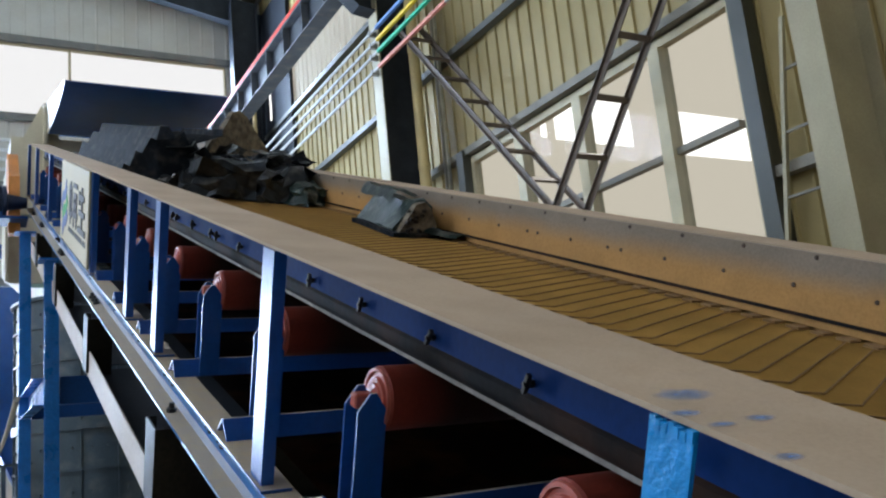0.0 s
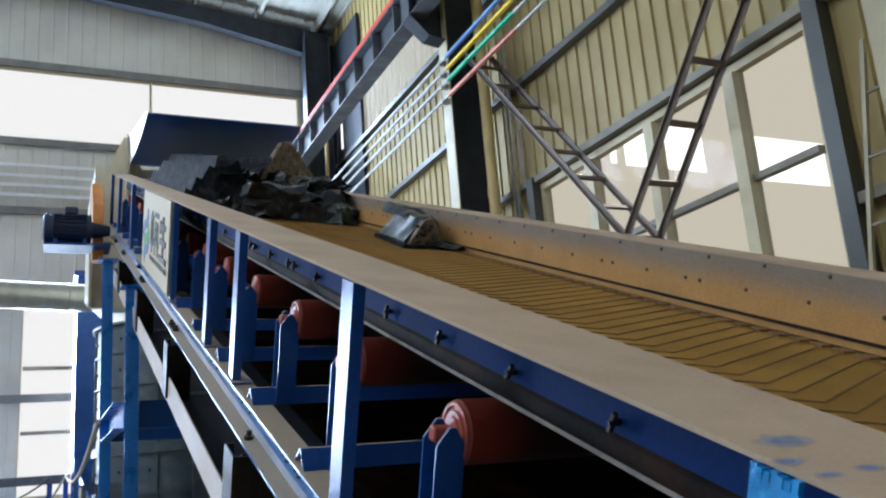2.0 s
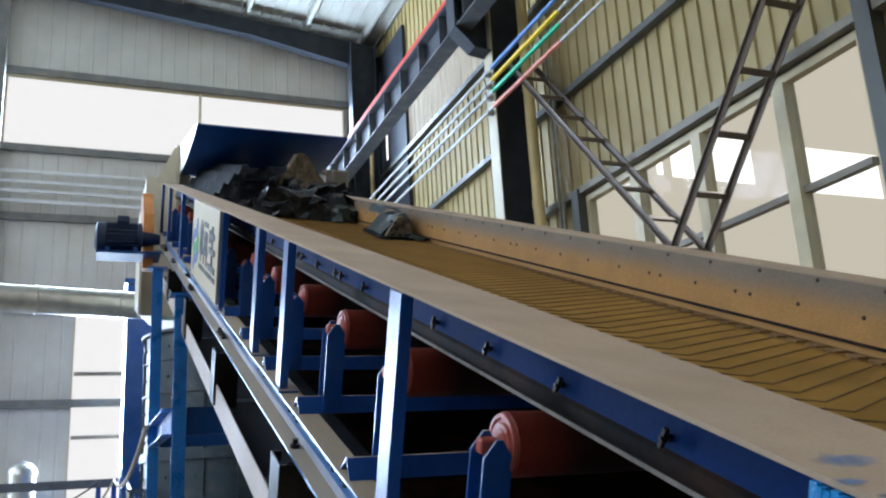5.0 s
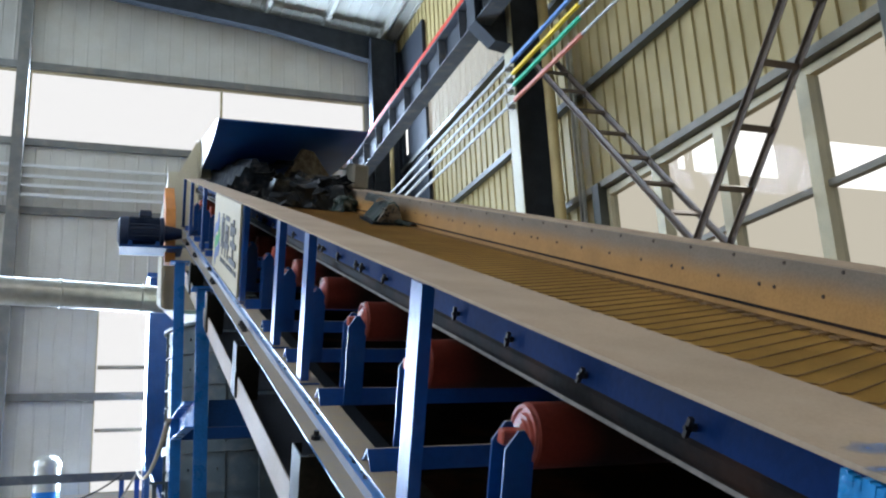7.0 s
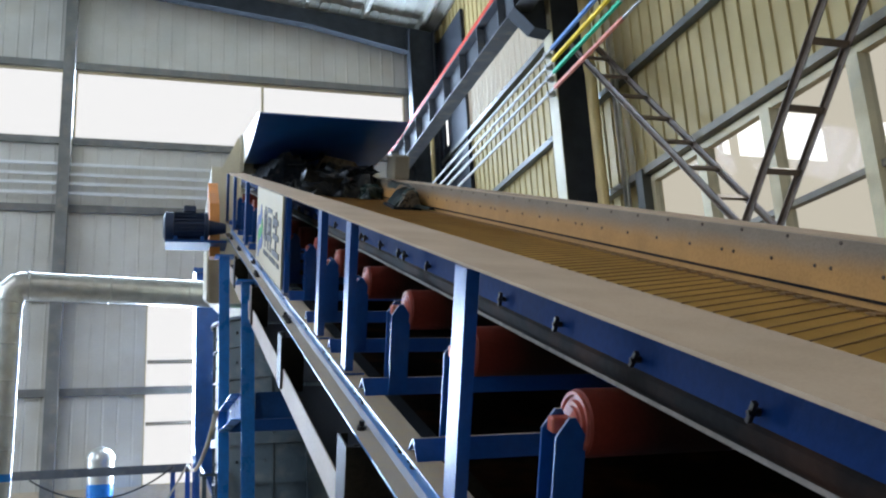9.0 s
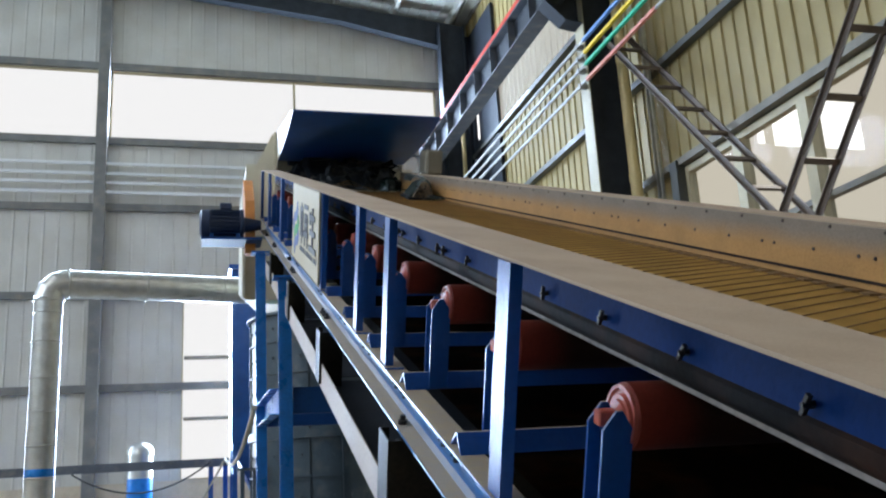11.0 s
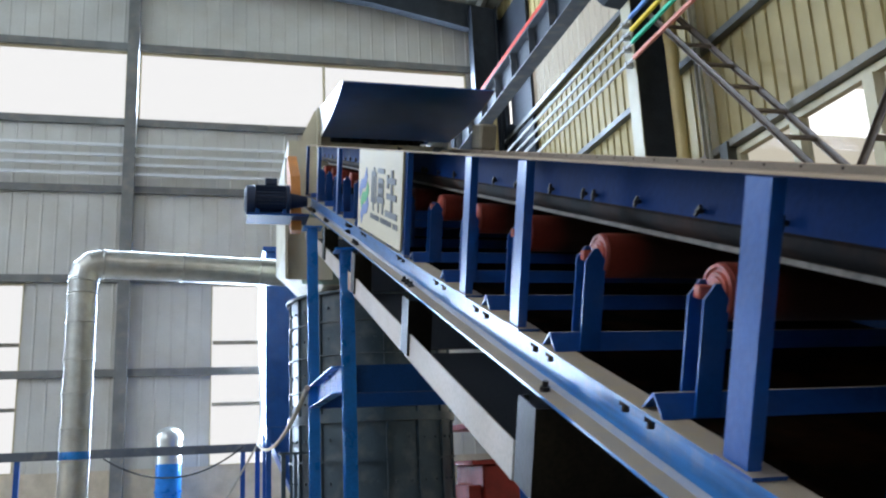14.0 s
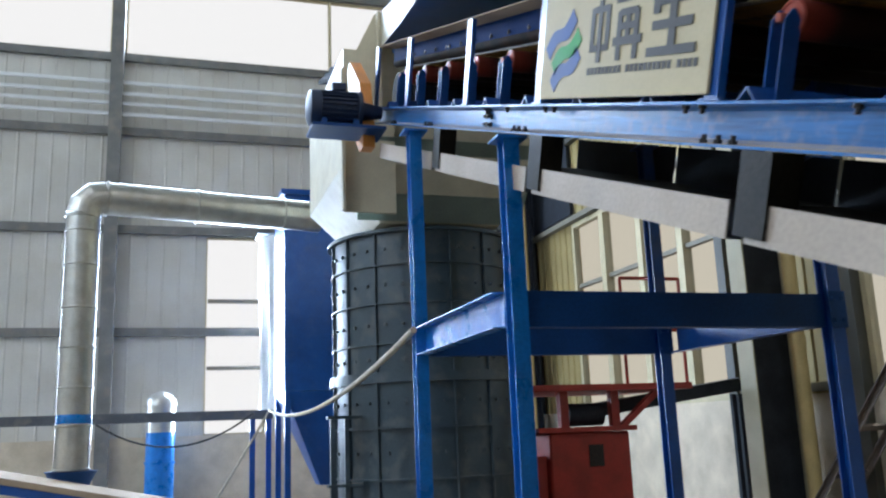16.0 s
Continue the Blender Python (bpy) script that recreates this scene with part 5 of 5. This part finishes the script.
cleat = part("cleat", chevron(), BELT_DARK, belt)
PITCH = 0.0815
COUNT = 197
cleats = [(cleat, -6.2)]
for k in range(1, COUNT):
    cleats.append((share("cleat", cleat, belt, Matrix()), -6.2 + PITCH * k))


def below(s, turned):
    """A cleat hanging under the return run at s."""
    line = [(TAIL, 0.67)] + RETURN[-2::-1] + [(10.15, 0.67)]
    def height(a):
        return float(np.interp(a, [p for p, _ in line], [z for _, z in line]))
    lean = math.degrees(math.atan2(height(s + 0.05) - height(s - 0.05), 0.1))
    return Matrix.Translation((0, s, height(s) - 0.0125)) @ pose(0, 0, 0, turned + lean, 0, 0)


def on_belt(s):
    """The pose of a cleat that has gone s metres along the carrying run, round the head drum and back below."""
    end, r = 9.9, 0.209
    if TAIL <= s <= end:
        return pose(0, s, 1.0872)
    if s < TAIL:
        turn_by = min((TAIL - s) / r, math.pi)
        back = TAIL - s - math.pi * r
        if back > 0:
            return below(TAIL + back, 180)
        back = 0.0
        return Matrix.Translation((0, TAIL + back, 0.878)) @ pose(0, 0, 0, math.degrees(turn_by), 0, 0) @ pose(0, 0, r)
    turn_by = min((s - end) / r, math.pi)
    back = s - end - math.pi * r
    if back > 0.3:
        return below(10.15 - back, -180) @ pose(0, -0.25, 0)
    back = max(0.0, back)
    m = Matrix.Translation((0, 10.15 - back, 0.878)) @ pose(0, 0, 0, -math.degrees(turn_by), 0, 0)
    return m @ pose(0, -0.25, r)


def gone(t):
    """Metres that the belt has run at t seconds."""
    return float(np.interp(t, [a for a, _ in TRAVEL], [b for _, b in TRAVEL]))


def motions():
    for ob, s in cleats:
        steps = TRAVEL if s + TRAVEL[-1][1] < 9.9 and s >= TAIL else [(k * 0.25, gone(k * 0.25)) for k in range(65)]
        walk(ob, [(t, on_belt(s + d)) for t, d in steps])
    for idler in idlers:
        for ob in idler.children:
            if ob.name.startswith("roller"):
                walk(ob, [(k * 0.2, pose(0, 0, 1.022, -math.degrees(gone(k * 0.2) / R_ROLLER), 0, 0)) for k in range(81)])
    for ob in (heap, piece):
        start = ob.matrix_basis.copy()
        walk(ob, [(t, Matrix.Translation(TILTED.to_3x3() @ Vector((0, d, 0))) @ start) for t, d in TRAVEL])


motions()
